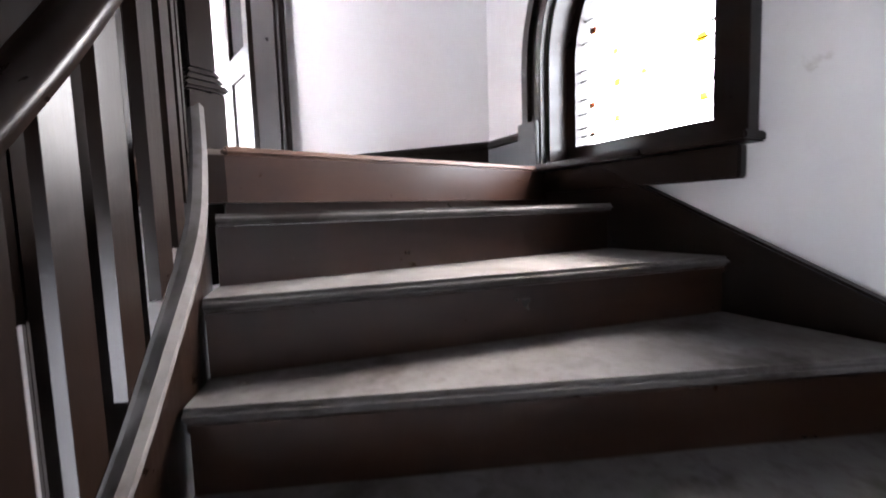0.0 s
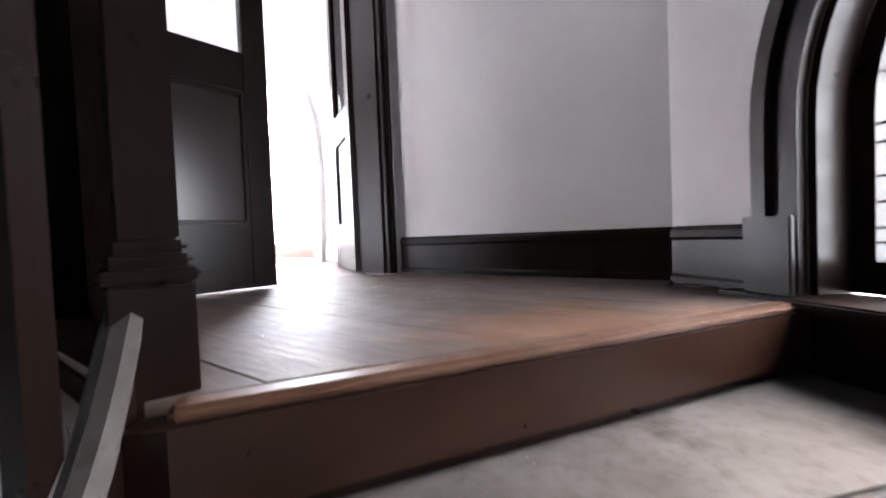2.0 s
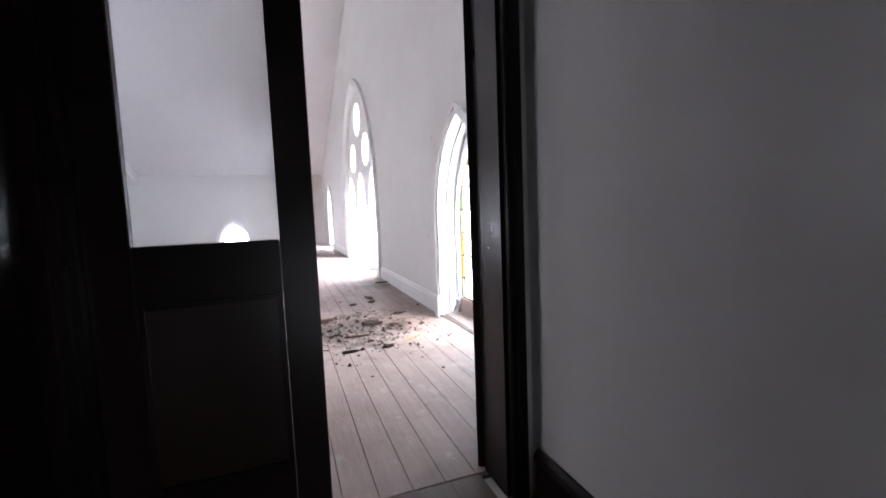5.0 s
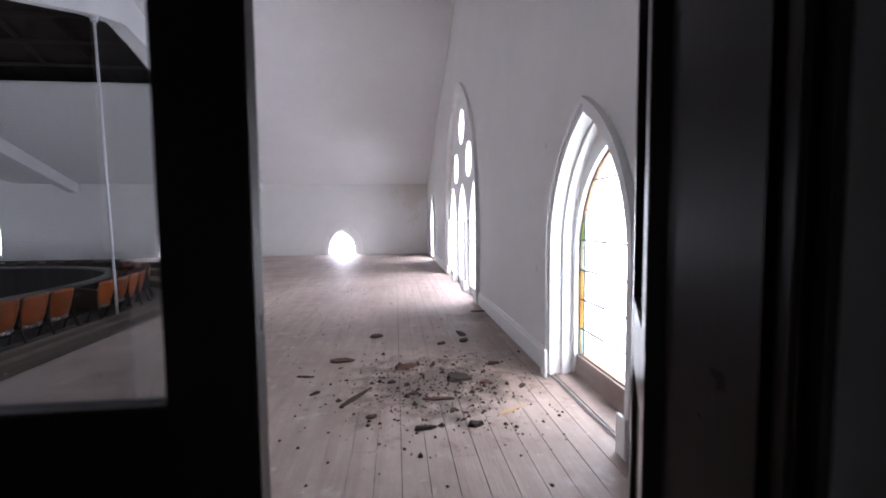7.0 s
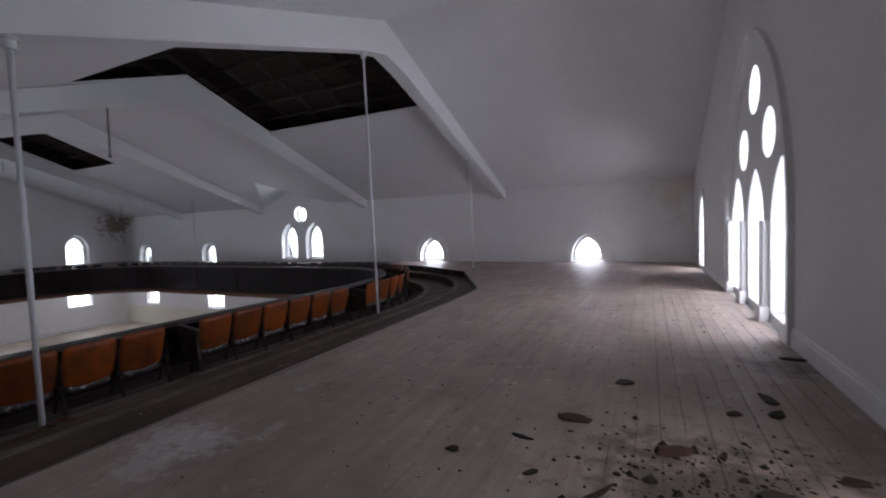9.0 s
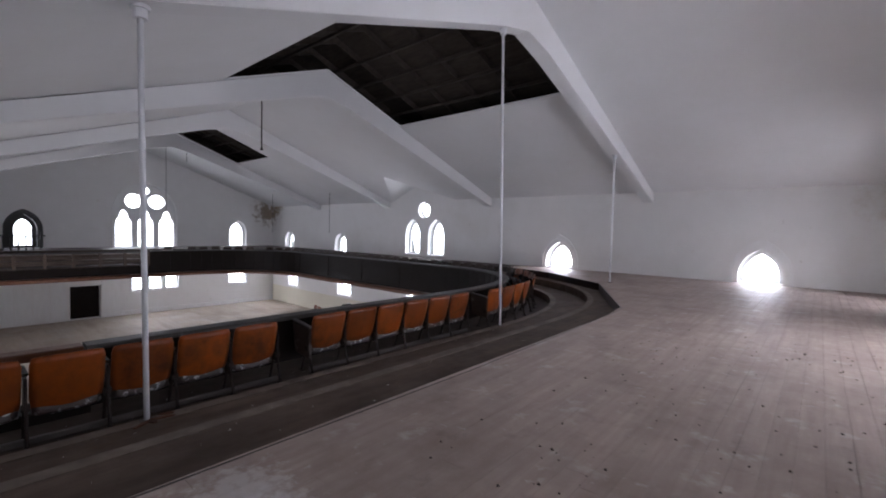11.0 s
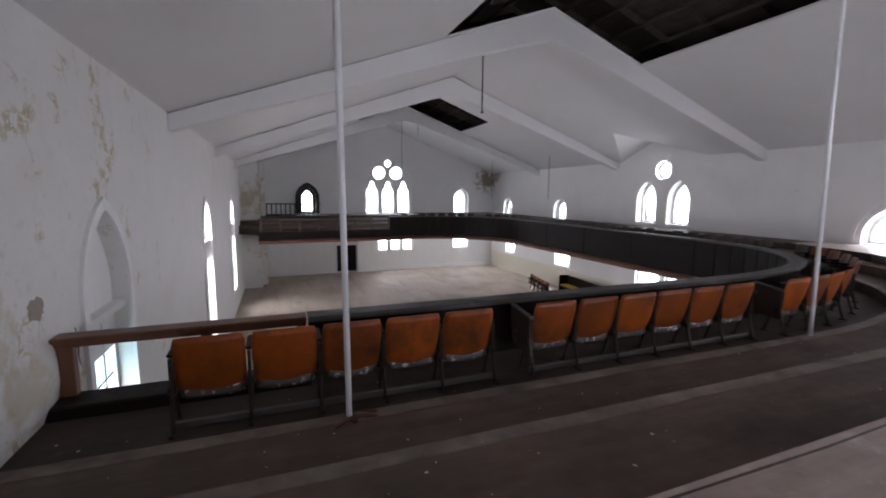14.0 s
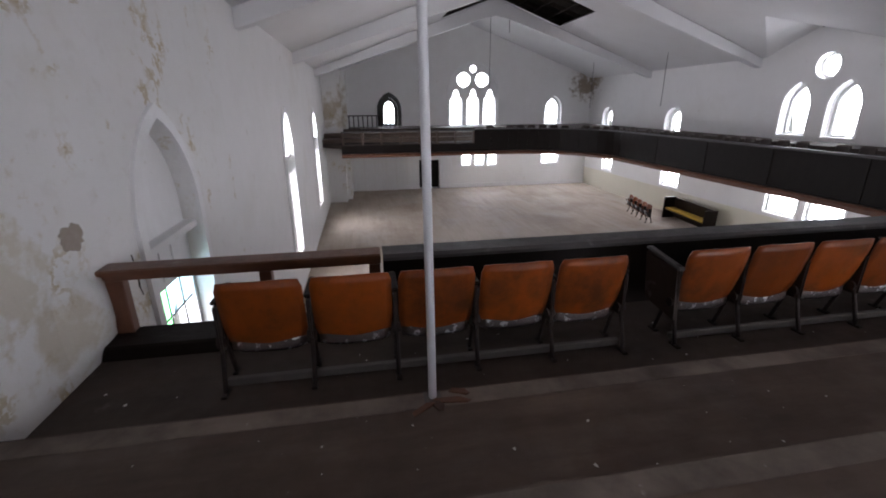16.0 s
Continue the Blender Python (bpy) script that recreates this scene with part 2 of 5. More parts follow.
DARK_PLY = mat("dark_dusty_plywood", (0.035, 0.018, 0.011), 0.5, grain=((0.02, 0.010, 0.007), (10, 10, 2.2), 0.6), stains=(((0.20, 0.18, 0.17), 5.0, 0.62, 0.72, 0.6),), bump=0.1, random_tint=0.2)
# the near-white flecks are painted glints on the torn plastic
SEATPAD = mat("dusty_glint_flecked_plastic", (0.07, 0.055, 0.05), 0.4, grain=((0.035, 0.022, 0.02), 8.0, 0.7), stains=(((0.62, 0.62, 0.63), 16.0, 0.55, 0.63, 0.8), ((0.16, 0.045, 0.04), 2.0, 0.55, 0.7, 0.6)), bump=0.5, bump_scale=40.0, random_tint=0.3)
IRON = mat("dark_cast_iron", (0.009, 0.006, 0.0055), 0.6, 0.3, grain=((0.04, 0.02, 0.012), 14.0, 0.6), bump=0.3)
PLANK = mat("grey_plank", (0.12, 0.11, 0.10), 0.75, grain=((0.06, 0.052, 0.045), (9, 2, 9), 0.7), bump=0.2)
WHITE_METAL = mat("white_painted_steel", (0.74, 0.75, 0.77), 0.4, 0.0, grain=((0.62, 0.62, 0.63), 6.0, 0.5), stains=(((0.3, 0.25, 0.2), 20.0, 0.7, 0.76, 0.6),), bump=0.06)
LEAD = mat("lead_came", (0.035, 0.033, 0.03), 0.6, 0.4)
AMBER_EDGE = mat("rust_stained_sash", (0.30, 0.17, 0.07), 0.6, grain=((0.12, 0.07, 0.03), 12.0, 0.8))
GLASS = glass_mat("clear_old_glass", (0.95, 0.97, 0.96))
GLASS_GREEN = glass_mat("pale_green_glass", (0.45, 0.85, 0.50))
GLASS_AMBER = glass_mat("amber_glass", (0.75, 0.42, 0.05))
GLASS_STRAW = glass_mat("straw_glass", (0.90, 0.80, 0.45))
GLASS_AQUA = glass_mat("pale_aqua_glass", (0.70, 0.90, 0.95))
GLASS_BROWN = glass_mat("dark_amber_glass", (0.16, 0.055, 0.012))
ATTIC = mat("dark_attic_boards", (0.06, 0.046, 0.036), 0.9, grain=((0.022, 0.016, 0.012), (2, 9, 9), 0.8), bump=0.3)
NAVE_FLOOR = mat("nave_floor_boards", (0.47, 0.40, 0.33), 0.7, grain=((0.34, 0.275, 0.215), (0.5, 5, 5), 0.6), stains=(((0.46, 0.44, 0.42), 0.5, 0.5, 0.72, 0.6), ((0.24, 0.17, 0.12), 0.35, 0.48, 0.70, 0.6), ((0.28, 0.21, 0.16), (0.4, 1.6, 1.6), 0.52, 0.70, 0.5)), bump=0.02)
CREAM = mat("cream_lower_wall", (0.72, 0.69, 0.58), 0.85, grain=((0.64, 0.61, 0.50), 1.0, 0.5), bump=0.1)
DIRT = mat("dark_rubble", (0.022, 0.014, 0.010), 0.95, grain=((0.055, 0.034, 0.023), 22.0, 0.6), bump=0.5, random_tint=0.5)
BROKEN_WOOD = mat("broken_wood", (0.10, 0.04, 0.02), 0.8, grain=((0.055, 0.03, 0.02), (20, 20, 20), 0.7), bump=0.4, random_tint=0.6)
PALE_WOOD = mat("pale_split_wood", (0.42, 0.30, 0.19), 0.75, grain=((0.30, 0.2, 0.12), (20, 20, 20), 0.6), bump=0.2)
GROUND = mat("outdoor_ground", (0.40, 0.41, 0.38), 0.95, grain=((0.30, 0.33, 0.26), 0.4, 0.6))
FOLIAGE = mat("foliage", (0.07, 0.14, 0.035), 0.6, grain=((0.11, 0.20, 0.05), 5.0, 0.7), random_tint=0.3)
YELLOW = mat("yellow_cushion", (0.55, 0.36, 0.03), 0.7, grain=((0.4, 0.25, 0.02), 9.0, 0.5))


# ---- building helpers ----
def box(bm, x0, x1, y0, y1, z0, z1, m=None, bevel=0.0):
    vs = [bm.verts.new((x, y, z)) for x in (x0, x1) for y in (y0, y1) for z in (z0, z1)]
    fs = [bm.faces.new([vs[i] for i in q]) for q in ((0, 1, 3, 2), (4, 6, 7, 5), (0, 4, 5, 1), (2, 3, 7, 6), (0, 2, 6, 4), (1, 5, 7, 3))]
    if bevel:
        es = list({e for f in fs for e in f.edges})
        vs = list({v for f in bmesh.ops.bevel(bm, geom=es, offset=bevel, segments=2, affect="EDGES")["faces"] for v in f.verts} | {v for v in vs if v.is_valid})
    if m is not None:
        for v in vs:
            v.co = m @ v.co
    return vs


def prism(bm, pts, z0, z1, m=None):
    """A polygon in x and y, raised from z0 to z1 (numbers, or one per point)."""
    a = z0 if isinstance(z0, (list, tuple)) else [z0] * len(pts)
    b = z1 if isinstance(z1, (list, tuple)) else [z1] * len(pts)
    lo = [bm.verts.new((p[0], p[1], z)) for p, z in zip(pts, a)]
    hi = [bm.verts.new((p[0], p[1], z)) for p, z in zip(pts, b)]
    n = len(pts)
    bm.faces.new(lo[::-1]), bm.faces.new(hi)
    for i in range(n):
        bm.faces.new((lo[i], lo[(i + 1) % n], hi[(i + 1) % n], hi[i]))
    if m is not None:
        for v in lo + hi:
            v.co = m @ v.co


def finish(name, bm, material, smooth=False):
    bmesh.ops.recalc_face_normals(bm, faces=bm.faces)
    me = bpy.data.meshes.new(name)
    bm.to_mesh(me)
    bm.free()
    me.materials.append(material)
    if smooth:
        for f in me.polygons:
            f.use_smooth = True
    return me


def part(name, bm, material, parent=None, label="", smooth=False):
    ob = new(name, finish(name, bm, material, smooth))
    if parent is not None:
        ob.parent = parent
    return tagged(ob, label)


def thing(name, label, category, m=None, group="", kind=""):
    ob = new(name)
    ob.empty_display_size = 0.1
    if m is not None:
        ob.matrix_world = m
    return tagged(ob, label, category, group, kind)


def setting(name, bm, material, label="", smooth=False):
    ob = new(name, finish(name, bm, material, smooth))
    return tagged(ob, label, name.split("_")[0], kind="structure")


def plate(bm, outline, holes, y0, y1, m=None):
    """A plate in local x and z with holes through it, from y0 to y1."""
    loops = []
    for pts in [outline, *holes]:
        vs = [bm.verts.new((p[0], y0, p[1])) for p in pts]
        loops.append((vs, [bm.edges.new((vs[i], vs[(i + 1) % len(vs)])) for i in range(len(vs))]))
    got = bmesh.ops.triangle_fill(bm, edges=[e for _, es in loops for e in es], use_beauty=True, use_dissolve=False)
    faces = [f for f in got["geom"] if isinstance(f, bmesh.types.BMFace)]
    twin = {}
    for vs, _ in loops:
        for v in vs:
            twin[v] = bm.verts.new((v.co.x, y1, v.co.z))
    for f in faces:
        bm.faces.new([twin[v] for v in reversed(f.verts)])
    for vs, _ in loops:
        for i in range(len(vs)):
            a, b = vs[i], vs[(i + 1) % len(vs)]
            bm.faces.new((a, b, twin[b], twin[a]))
    if m is not None:
        for v in [*twin, *twin.values()]:
            v.co = m @ v.co


def arch(cx, w, base, spring, apex, n=10):
    """A pointed arch outline from the foot on one side round to the other."""
    a, r = w / 2, max(apex - spring, 0.02)
    R = (a * a + r * r) / (2 * a)
    top = math.asin(min(1, r / R))
    right = [(cx + a - R + R * math.cos(top * i / n), spring + R * math.sin(top * i / n)) for i in range(n + 1)]
    left = [(2 * cx - x, z) for x, z in reversed(right[:-1])]
    return [(cx + a, base), *right, *left, (cx - a, base)]


def circle(cx, cz, r, n=24, rz=None):
    return [(cx + r * math.cos(2 * math.pi * i / n), cz + (rz or r) * math.sin(2 * math.pi * i / n)) for i in range(n)]


def trefoil(cx, w, base, spring, apex):
    """A lancet whose head has two side lobes and a pointed top lobe."""
    a, r = w / 2, apex - spring
    pts = [(a, base), (a, spring)]
    pts += [(a * (0.62 + 0.38 * math.cos(t)), spring + r * 0.42 * math.sin(t) * 1.0) for t in (0.4, 0.8, 1.2, 1.57)]
    pts += [(a * 0.50, spring + r * 0.46), (a * 0.52, spring + r * 0.62), (a * 0.38, spring + r * 0.82), (a * 0.18, spring + r * 0.95)]
    left = [(-x, z) for x, z in reversed(pts)]
    return [(cx + x, z) for x, z in [*pts, (0, apex), *left]]


def ring(bm, outer, inner, y0, y1, closed=False):
    """A moulding between two outlines with equal counts."""
    n = len(outer)
    rows = [[bm.verts.new((p[0], y, p[1])) for p in pts] for pts, y in ((outer, y1), (outer, y0), (inner, y0), (inner, y1))]
    for i in range(n if closed else n - 1):
        j = (i + 1) % n
        for k in range(4):
            a, b = rows[k], rows[(k + 1) % 4]
            bm.faces.new((a[i], a[j], b[j], b[i]))
    if not closed:
        bm.faces.new([r[0] for r in rows]), bm.faces.new([r[-1] for r in reversed(rows)])


def clip_poly(pts, axis, value, keep_above):
    out = []
    for i in range(len(pts)):
        a, b = pts[i], pts[(i + 1) % len(pts)]
        da, db = ((a[axis] - value), (b[axis] - value)) if keep_above else ((value - a[axis]), (value - b[axis]))
        if da >= 0:
            out.append(a)
        if da * db < 0:
            t = da / (da - db)
            out.append((a[0] + t * (b[0] - a[0]), a[1] + t * (b[1] - a[1])))
    return out


def leaded(parent, outline, y, xs, zs, glasses, seed=0, bar=0.008, edge=None):
    """Panes cut from an outline along the lines xs and zs, with lead bars between them."""
    rnd = random.Random(seed)
    px = [p[0] for p in outline]
    pz = [p[1] for p in outline]
    gx, gz = [min(px) - 1, *xs, max(px) + 1], [min(pz) - 1, *zs, max(pz) + 1]
    for i in range(len(gx) - 1):
        for k in range(len(gz) - 1):
            poly = list(outline)
            for axis, v, up in ((0, gx[i] + bar * 0.4, True), (0, gx[i + 1] - bar * 0.4, False), (1, gz[k] + bar * 0.4, True), (1, gz[k + 1] - bar * 0.4, False)):
                poly = clip_poly(poly, axis, v, up) if len(poly) > 2 else []
            if len(poly) < 3:
                continue
            bm = bmesh.new()
            m = Matrix(((1, 0, 0, 0), (0, 0, 1, y), (0, 1, 0, 0), (0, 0, 0, 1)))
            prism(bm, poly, -0.002, 0.002, m)
            g = rnd.choice(edge if edge and i in (0, len(gx) - 2) else glasses)
            part("pane", bm, g, parent).visible_shadow = False
    bm = bmesh.new()
    for x in xs:
        seg = [z for z in clip_span(outline, 0, x)]
        if seg:
            box(bm, x - bar / 2, x + bar / 2, y - 0.006, y + 0.006, seg[0], seg[1])
    for z in zs:
        seg = clip_span(outline, 1, z)
        if seg:
            box(bm, seg[0], seg[1], y - 0.006, y + 0.006, z - bar / 2, z + bar / 2)
    if len(bm.verts):
        part("leading", bm, LEAD, parent, "dark lead cames between the panes")
    else:
        bm.free()


def clip_span(outline, axis, value):
    cut = []
    for i in range(len(outline)):
        a, b = outline[i], outline[(i + 1) % len(outline)]
        if (a[axis] - value) * (b[axis] - value) < 0:
            t = (value - a[axis]) / (b[axis] - a[axis])
            cut.append(a[1 - axis] + t * (b[1 - axis] - a[1 - axis]))
    return (min(cut), max(cut)) if len(cut) >= 2 else ()


def sweep(bm, path, profile, up=Vector((0, 0, 1)), closed=False):
    """Sweeps a profile (side, up) along a path of points."""
    path = [Vector(p) for p in path]
    rows = []
    n = len(path)
    for i, p in enumerate(path):
        a = path[(i - 1) % n] if (closed or i) else p
        b = path[(i + 1) % n] if (closed or i < n - 1) else p
        d = (b - a)
        d.z = 0
        side = Vector((d.y, -d.x, 0)).normalized()
        rows.append([bm.verts.new(p + side * s + up * u) for s, u in profile])
    k = len(profile)
    for i in range(n if closed else n - 1):
        a, b = rows[i], rows[(i + 1) % n]
        for j in range(k):
            bm.faces.new((a[j], a[(j + 1) % k], b[(j + 1) % k], b[j]))
    if not closed:
        bm.faces.new(rows[0][::-1]), bm.faces.new(rows[-1])


def tube(bm, a, b, r, n=12):
    a, b = Vector(a), Vector(b)
    q = (b - a).to_track_quat("Z", "Y").to_matrix()
    rings = [[bm.verts.new(p + q @ Vector((r * math.cos(2 * math.pi * i / n), r * math.sin(2 * math.pi * i / n), 0))) for i in range(n)] for p in (a, b)]
    for i in range(n):
        bm.faces.new((rings[0][i], rings[0][(i + 1) % n], rings[1][(i + 1) % n], rings[1][i]))
    bm.faces.new(rings[0][::-1]), bm.faces.new(rings[1])


# ---- plan of the place (metres) ----
EAST, NORTH, WEST, SOUTH = 2.01, 17.35, -29.7, 0.82
EAVE, RIDGE, RIDGE_Y = 2.75, 5.75, 9.1
SLOPE_N = (RIDGE - EAVE) / (NORTH - RIDGE_Y)
SLOPE_S = (RIDGE - EAVE) / (RIDGE_Y - SOUTH)
NAVE = -3.9
BEAMS = (-4.43, -10.9, -17.35, -23.8)
TH = 0.45


def roof_z(y):
    return RIDGE - (SLOPE_N * (y - RIDGE_Y) if y > RIDGE_Y else SLOPE_S * (RIDGE_Y - y))


TO_E, TO_N, TO_W, TO_S = (pose(EAST, 0, 0, 0, 0, -90), pose(0, NORTH, 0), pose(WEST, 0, 0, 0, 0, 90), pose(0, SOUTH, 0, 0, 0, 180))

# openings, in each wall's own x (east: -y, north: x, west: y, south: -x) and z
E_W1 = (-2.915, 1.17, 0.02, 1.06, 2.02)
E_W3 = (-14.75, 1.10, 0.04, 1.10, 2.05)
E_BIG = (-8.70, 3.9, 0.0, 1.35, 3.85)
N_LOW = [(-1.32, 1.06, 0.0, 0.22, 1.00), (-7.56, 1.06, 0.0, 0.22, 1.00)]
N_TWIN = [(-15.50, 1.0, 0.10, 1.05, 1.85), (-13.92, 1.0, 0.10, 1.05, 1.85)]
N_FAR = [(-21.55, 1.10, -0.2, 0.45, 1.0), (-27.4, 1.10, -0.2, 0.45, 1.0)]
N_ROUND = (-14.72, 2.30, 0.40)
N_LOWER = [(-26.9, 1.1), (-21.15, 1.3), (-15.2, 1.25), (-13.65, 1.25)]
W_TRIPLE = (9.58, 3.15, -0.1, 1.9, 3.6)
W_SINGLE = (14.85, 1.15, -0.1, 0.9, 1.7)
W_DARK = (4.42, 1.0, 0.0, 0.95, 1.65)
W_LOWER = [(9.2, 0.7), (10.05, 0.7), (10.9, 0.7), (14.85, 1.2)]
S_TALL = [(7.12, 1.35, -2.6, 0.1, 1.10), (14.55, 1.35, -2.9, 0.1, 1.05), (21.5, 1.35, -2.9, 0.1, 1.0)]

# east gable wall
bm = bmesh.new()
gable = [(-NORTH, NAVE), (-NORTH, EAVE), (-RIDGE_Y, RIDGE), (-SOUTH, EAVE), (-SOUTH, NAVE)]
plate(bm, gable, [arch(*E_W1), arch(*E_W3), arch(*E_BIG)], 0, TH, TO_E)
setting("wall_east", bm, PLASTER, "white plastered gable wall with pointed windows")
# west gable wall
bm = bmesh.new()
wg = [(SOUTH, NAVE), (SOUTH, EAVE), (RIDGE_Y, RIDGE), (NORTH, EAVE), (NORTH, NAVE)]
low_w = [[(c - w / 2, -2.55), (c + w / 2, -2.55), (c + w / 2, -1.45), (c - w / 2, -1.45)] for c, w in W_LOWER]
plate(bm, wg, [arch(*W_TRIPLE), arch(*W_SINGLE), arch(*W_DARK), *low_w, [(6.15, NAVE + 0.02), (7.45, NAVE + 0.02), (7.45, -2.1), (6.15, -2.1)]], 0, TH, TO_W)
setting("wall_west", bm, PLASTER, "far white plastered gable wall, damp in one corner")
# north wall with its dormer gable
bm = bmesh.new()
nw = [(WEST, NAVE), (EAST, NAVE), (EAST, EAVE), (-12.75, EAVE), (-14.9, 3.66), (-17.05, EAVE), (WEST, EAVE)]
low_n = [[(c - w / 2, -2.65), (c + w / 2, -2.65), (c + w / 2, -1.5), (c - w / 2, -1.5)] for c, w in N_LOWER]
plate(bm, nw, [*(arch(*q) for q in N_LOW + N_TWIN + N_FAR), circle(*N_ROUND), *low_n], 0, TH, TO_N)
setting("wall_north", bm, PLASTER, "white plastered side wall with small pointed windows")
# south wall, with the doorway to the landing; the nearest stretch is damp
bm = bmesh.new()
DOOR_L, DOOR_R, DOOR_H = -0.117, 1.236, 2.25
sw = [(-EAST, NAVE), (-EAST, EAVE), (2.6, EAVE), (2.6, NAVE)]
plate(bm, sw, [[(-DOOR_R, -0.03), (-DOOR_R, DOOR_H), (-DOOR_L, DOOR_H), (-DOOR_L, -0.03)]], 0, 0.195, TO_S)
setting("wall_south_door", bm, PLASTER, "white plastered wall with the doorway from the landing")
bm = bmesh.new()
plate(bm, [(2.6, NAVE), (2.6, EAVE), (9.4, EAVE), (9.4, NAVE)], [arch(*S_TALL[0])], 0, TH, TO_S)
setting("wall_south_damp", bm, DAMP, "white plaster wall blotched with brown damp and peeling")
bm = bmesh.new()
plate(bm, [(9.4, NAVE), (9.4, EAVE), (-WEST, EAVE), (-WEST, NAVE)], [arch(*q) for q in S_TALL[1:]], 0, TH, TO_S)
setting("wall_south_nave", bm, PLASTER, "white plastered side wall of the nave")
bm = bmesh.new()
box(bm, -27.4, -26.6, SOUTH, 1.75, NAVE, 2.9)
box(bm, WEST, -27.4, SOUTH, 2.0, NAVE, 2.95)
setting("wall_south_pier", bm, DAMP, "white plastered pier with brown water damage")

# ceiling: two slopes with torn-out fields and the dormer cut
bm = bmesh.new()
cn = [(WEST, RIDGE_Y), (-23.6, RIDGE_Y), (-23.6, 12.2), (-20.15, 12.2), (-20.15, RIDGE_Y), (-10.7, RIDGE_Y), (-10.7, 11.9), (-4.6, 11.9), (-4.6, RIDGE_Y),
      (EAST, RIDGE_Y), (EAST, NORTH), (-12.75, NORTH), (-14.9, 14.86), (-17.05, NORTH), (WEST, NORTH)]
cs = [(WEST, RIDGE_Y), (-23.6, RIDGE_Y), (-23.6, 6.5), (-20.15, 6.5), (-20.15, RIDGE_Y), (-10.7, RIDGE_Y), (-10.7, 6.25), (-4.6, 6.25), (-4.6, RIDGE_Y), (EAST, RIDGE_Y), (EAST, SOUTH), (WEST, SOUTH)]
for pts in (cn, cs):
    first = len(bm.verts)
    plate(bm, pts, [], 0, 0.05)
    bm.verts.ensure_lookup_table()
    for v in list(bm.verts)[first:]:
        x, up, y = v.co
        v.co = (x, y, roof_z(y) + up)
for sx in (-12.75, -17.05):
    tri = [Vector((-14.9, NORTH, 3.66)), Vector((-14.9, 14.86, 3.66)), Vector((sx, NORTH, EAVE))]
    vs = [bm.verts.new(p) for p in tri] + [bm.verts.new(p + Vector((0, 0, 0.05))) for p in tri]
    bm.faces.new(vs[:3]), bm.faces.new(vs[3:][::-1])
    for i in range(3):
        j = (i + 1) % 3
        bm.faces.new((vs[i], vs[j], vs[3 + j], vs[3 + i]))
setting("ceiling", bm, CEILING, "white sloping plaster ceiling with torn-out fields")
# roof boards and rafters seen through the torn fields
bm = bmesh.new()
rafters = []
for y0, z0, y1, z1 in ((SOUTH - 1, EAVE + 0.55, RIDGE_Y, RIDGE + 0.85), (RIDGE_Y, RIDGE + 0.85, NORTH + 1, EAVE + 0.55)):
    prism(bm, [(WEST - 0.5, y0), (EAST + 0.5, y0), (EAST + 0.5, y1), (WEST - 0.5, y1)], [z0, z0, z1, z1], [z0 + 0.04, z0 + 0.04, z1 + 0.04, z1 + 0.04])
    for k in range(19):
        x = -26.0 + k * 1.2
        rafters.append(bmesh.new())
        prism(rafters[-1], [(x, y0), (x + 0.07, y0), (x + 0.07, y1), (x, y1)], [z0 - 0.2, z0 - 0.2, z1 - 0.2, z1 - 0.2], [z0 - 0.01, z0 - 0.01, z1 - 0.01, z1 - 0.01])
    for k in range(1, 12):
        t = k / 12
        y, z = y0 + (y1 - y0) * t, z0 + (z1 - z0) * t
        rafters.append(bmesh.new())
        box(rafters[-1], -25, -3, y - 0.04, y + 0.04, z - 0.28, z - 0.205)
for x in (-25.2, -3.0):
    plate(bm, [(SOUTH, EAVE + 0.1), (RIDGE_Y, RIDGE + 0.1), (NORTH, EAVE + 0.1), (NORTH, EAVE + 0.6), (RIDGE_Y, RIDGE + 0.9), (SOUTH, EAVE + 0.6)], [], 0, 0.05, pose(x, 0, 0, 0, 0, 90))
roof = setting("roof_underside", bm, ATTIC, "dark roof boards and rafters above the torn ceiling")
for r in rafters:
    part("rafter", r, ATTIC, roof)

# trusses boxed in plaster
def beam_under(y):
    """Height of a beam's underside."""
    a = abs(y - RIDGE_Y)
    half = (NORTH if y > RIDGE_Y else SOUTH) - RIDGE_Y
    return 5.06 - 0.25 * a if a < 0.76 else 4.87 - (4.87 - 2.42) * (a - 0.75) / (abs(half) - 0.75)


for i, bx in enumerate(BEAMS):
    bm = bmesh.new()
    pts = [(SOUTH, EAVE - 0.02), (SOUTH, beam_under(SOUTH)), (RIDGE_Y - 0.75, beam_under(RIDGE_Y - 0.75)), (RIDGE_Y, beam_under(RIDGE_Y)), (RIDGE_Y + 0.75, beam_under(RIDGE_Y + 0.75)), (NORTH, beam_under(NORTH)), (NORTH, EAVE - 0.02), (RIDGE_Y, RIDGE - 0.02)]
    plate(bm, pts, [], -0.16, 0.16, pose(bx, 0, 0, 0, 0, 90))
    bmesh.ops.bevel(bm, geom=[e for e in bm.edges if abs(abs(e.verts[0].co.x - bx) - 0.16) < 1e-4 and abs(e.verts[0].co.x - e.verts[1].co.x) < 1e-4 and len(e.link_faces) == 2 and e.calc_face_angle(0) > 1], offset=0.02, segments=2, affect="EDGES")
    tagged(part("roof_beam", bm, CEILING, None, "white plastered roof beam bent at the ridge"), "", "beam", "roof beams", "structure")

# ---- floors of the gallery ----
CX, CY = -10.2, 8.5


def quarter(rx, ry, ex=2.4, n=16):
    return [(CX + rx * math.cos(a) ** (2 / ex), CY + ry * math.sin(a) ** (2 / ex)) for a in [math.pi / 2 * i / n for i in range(n + 1)]]


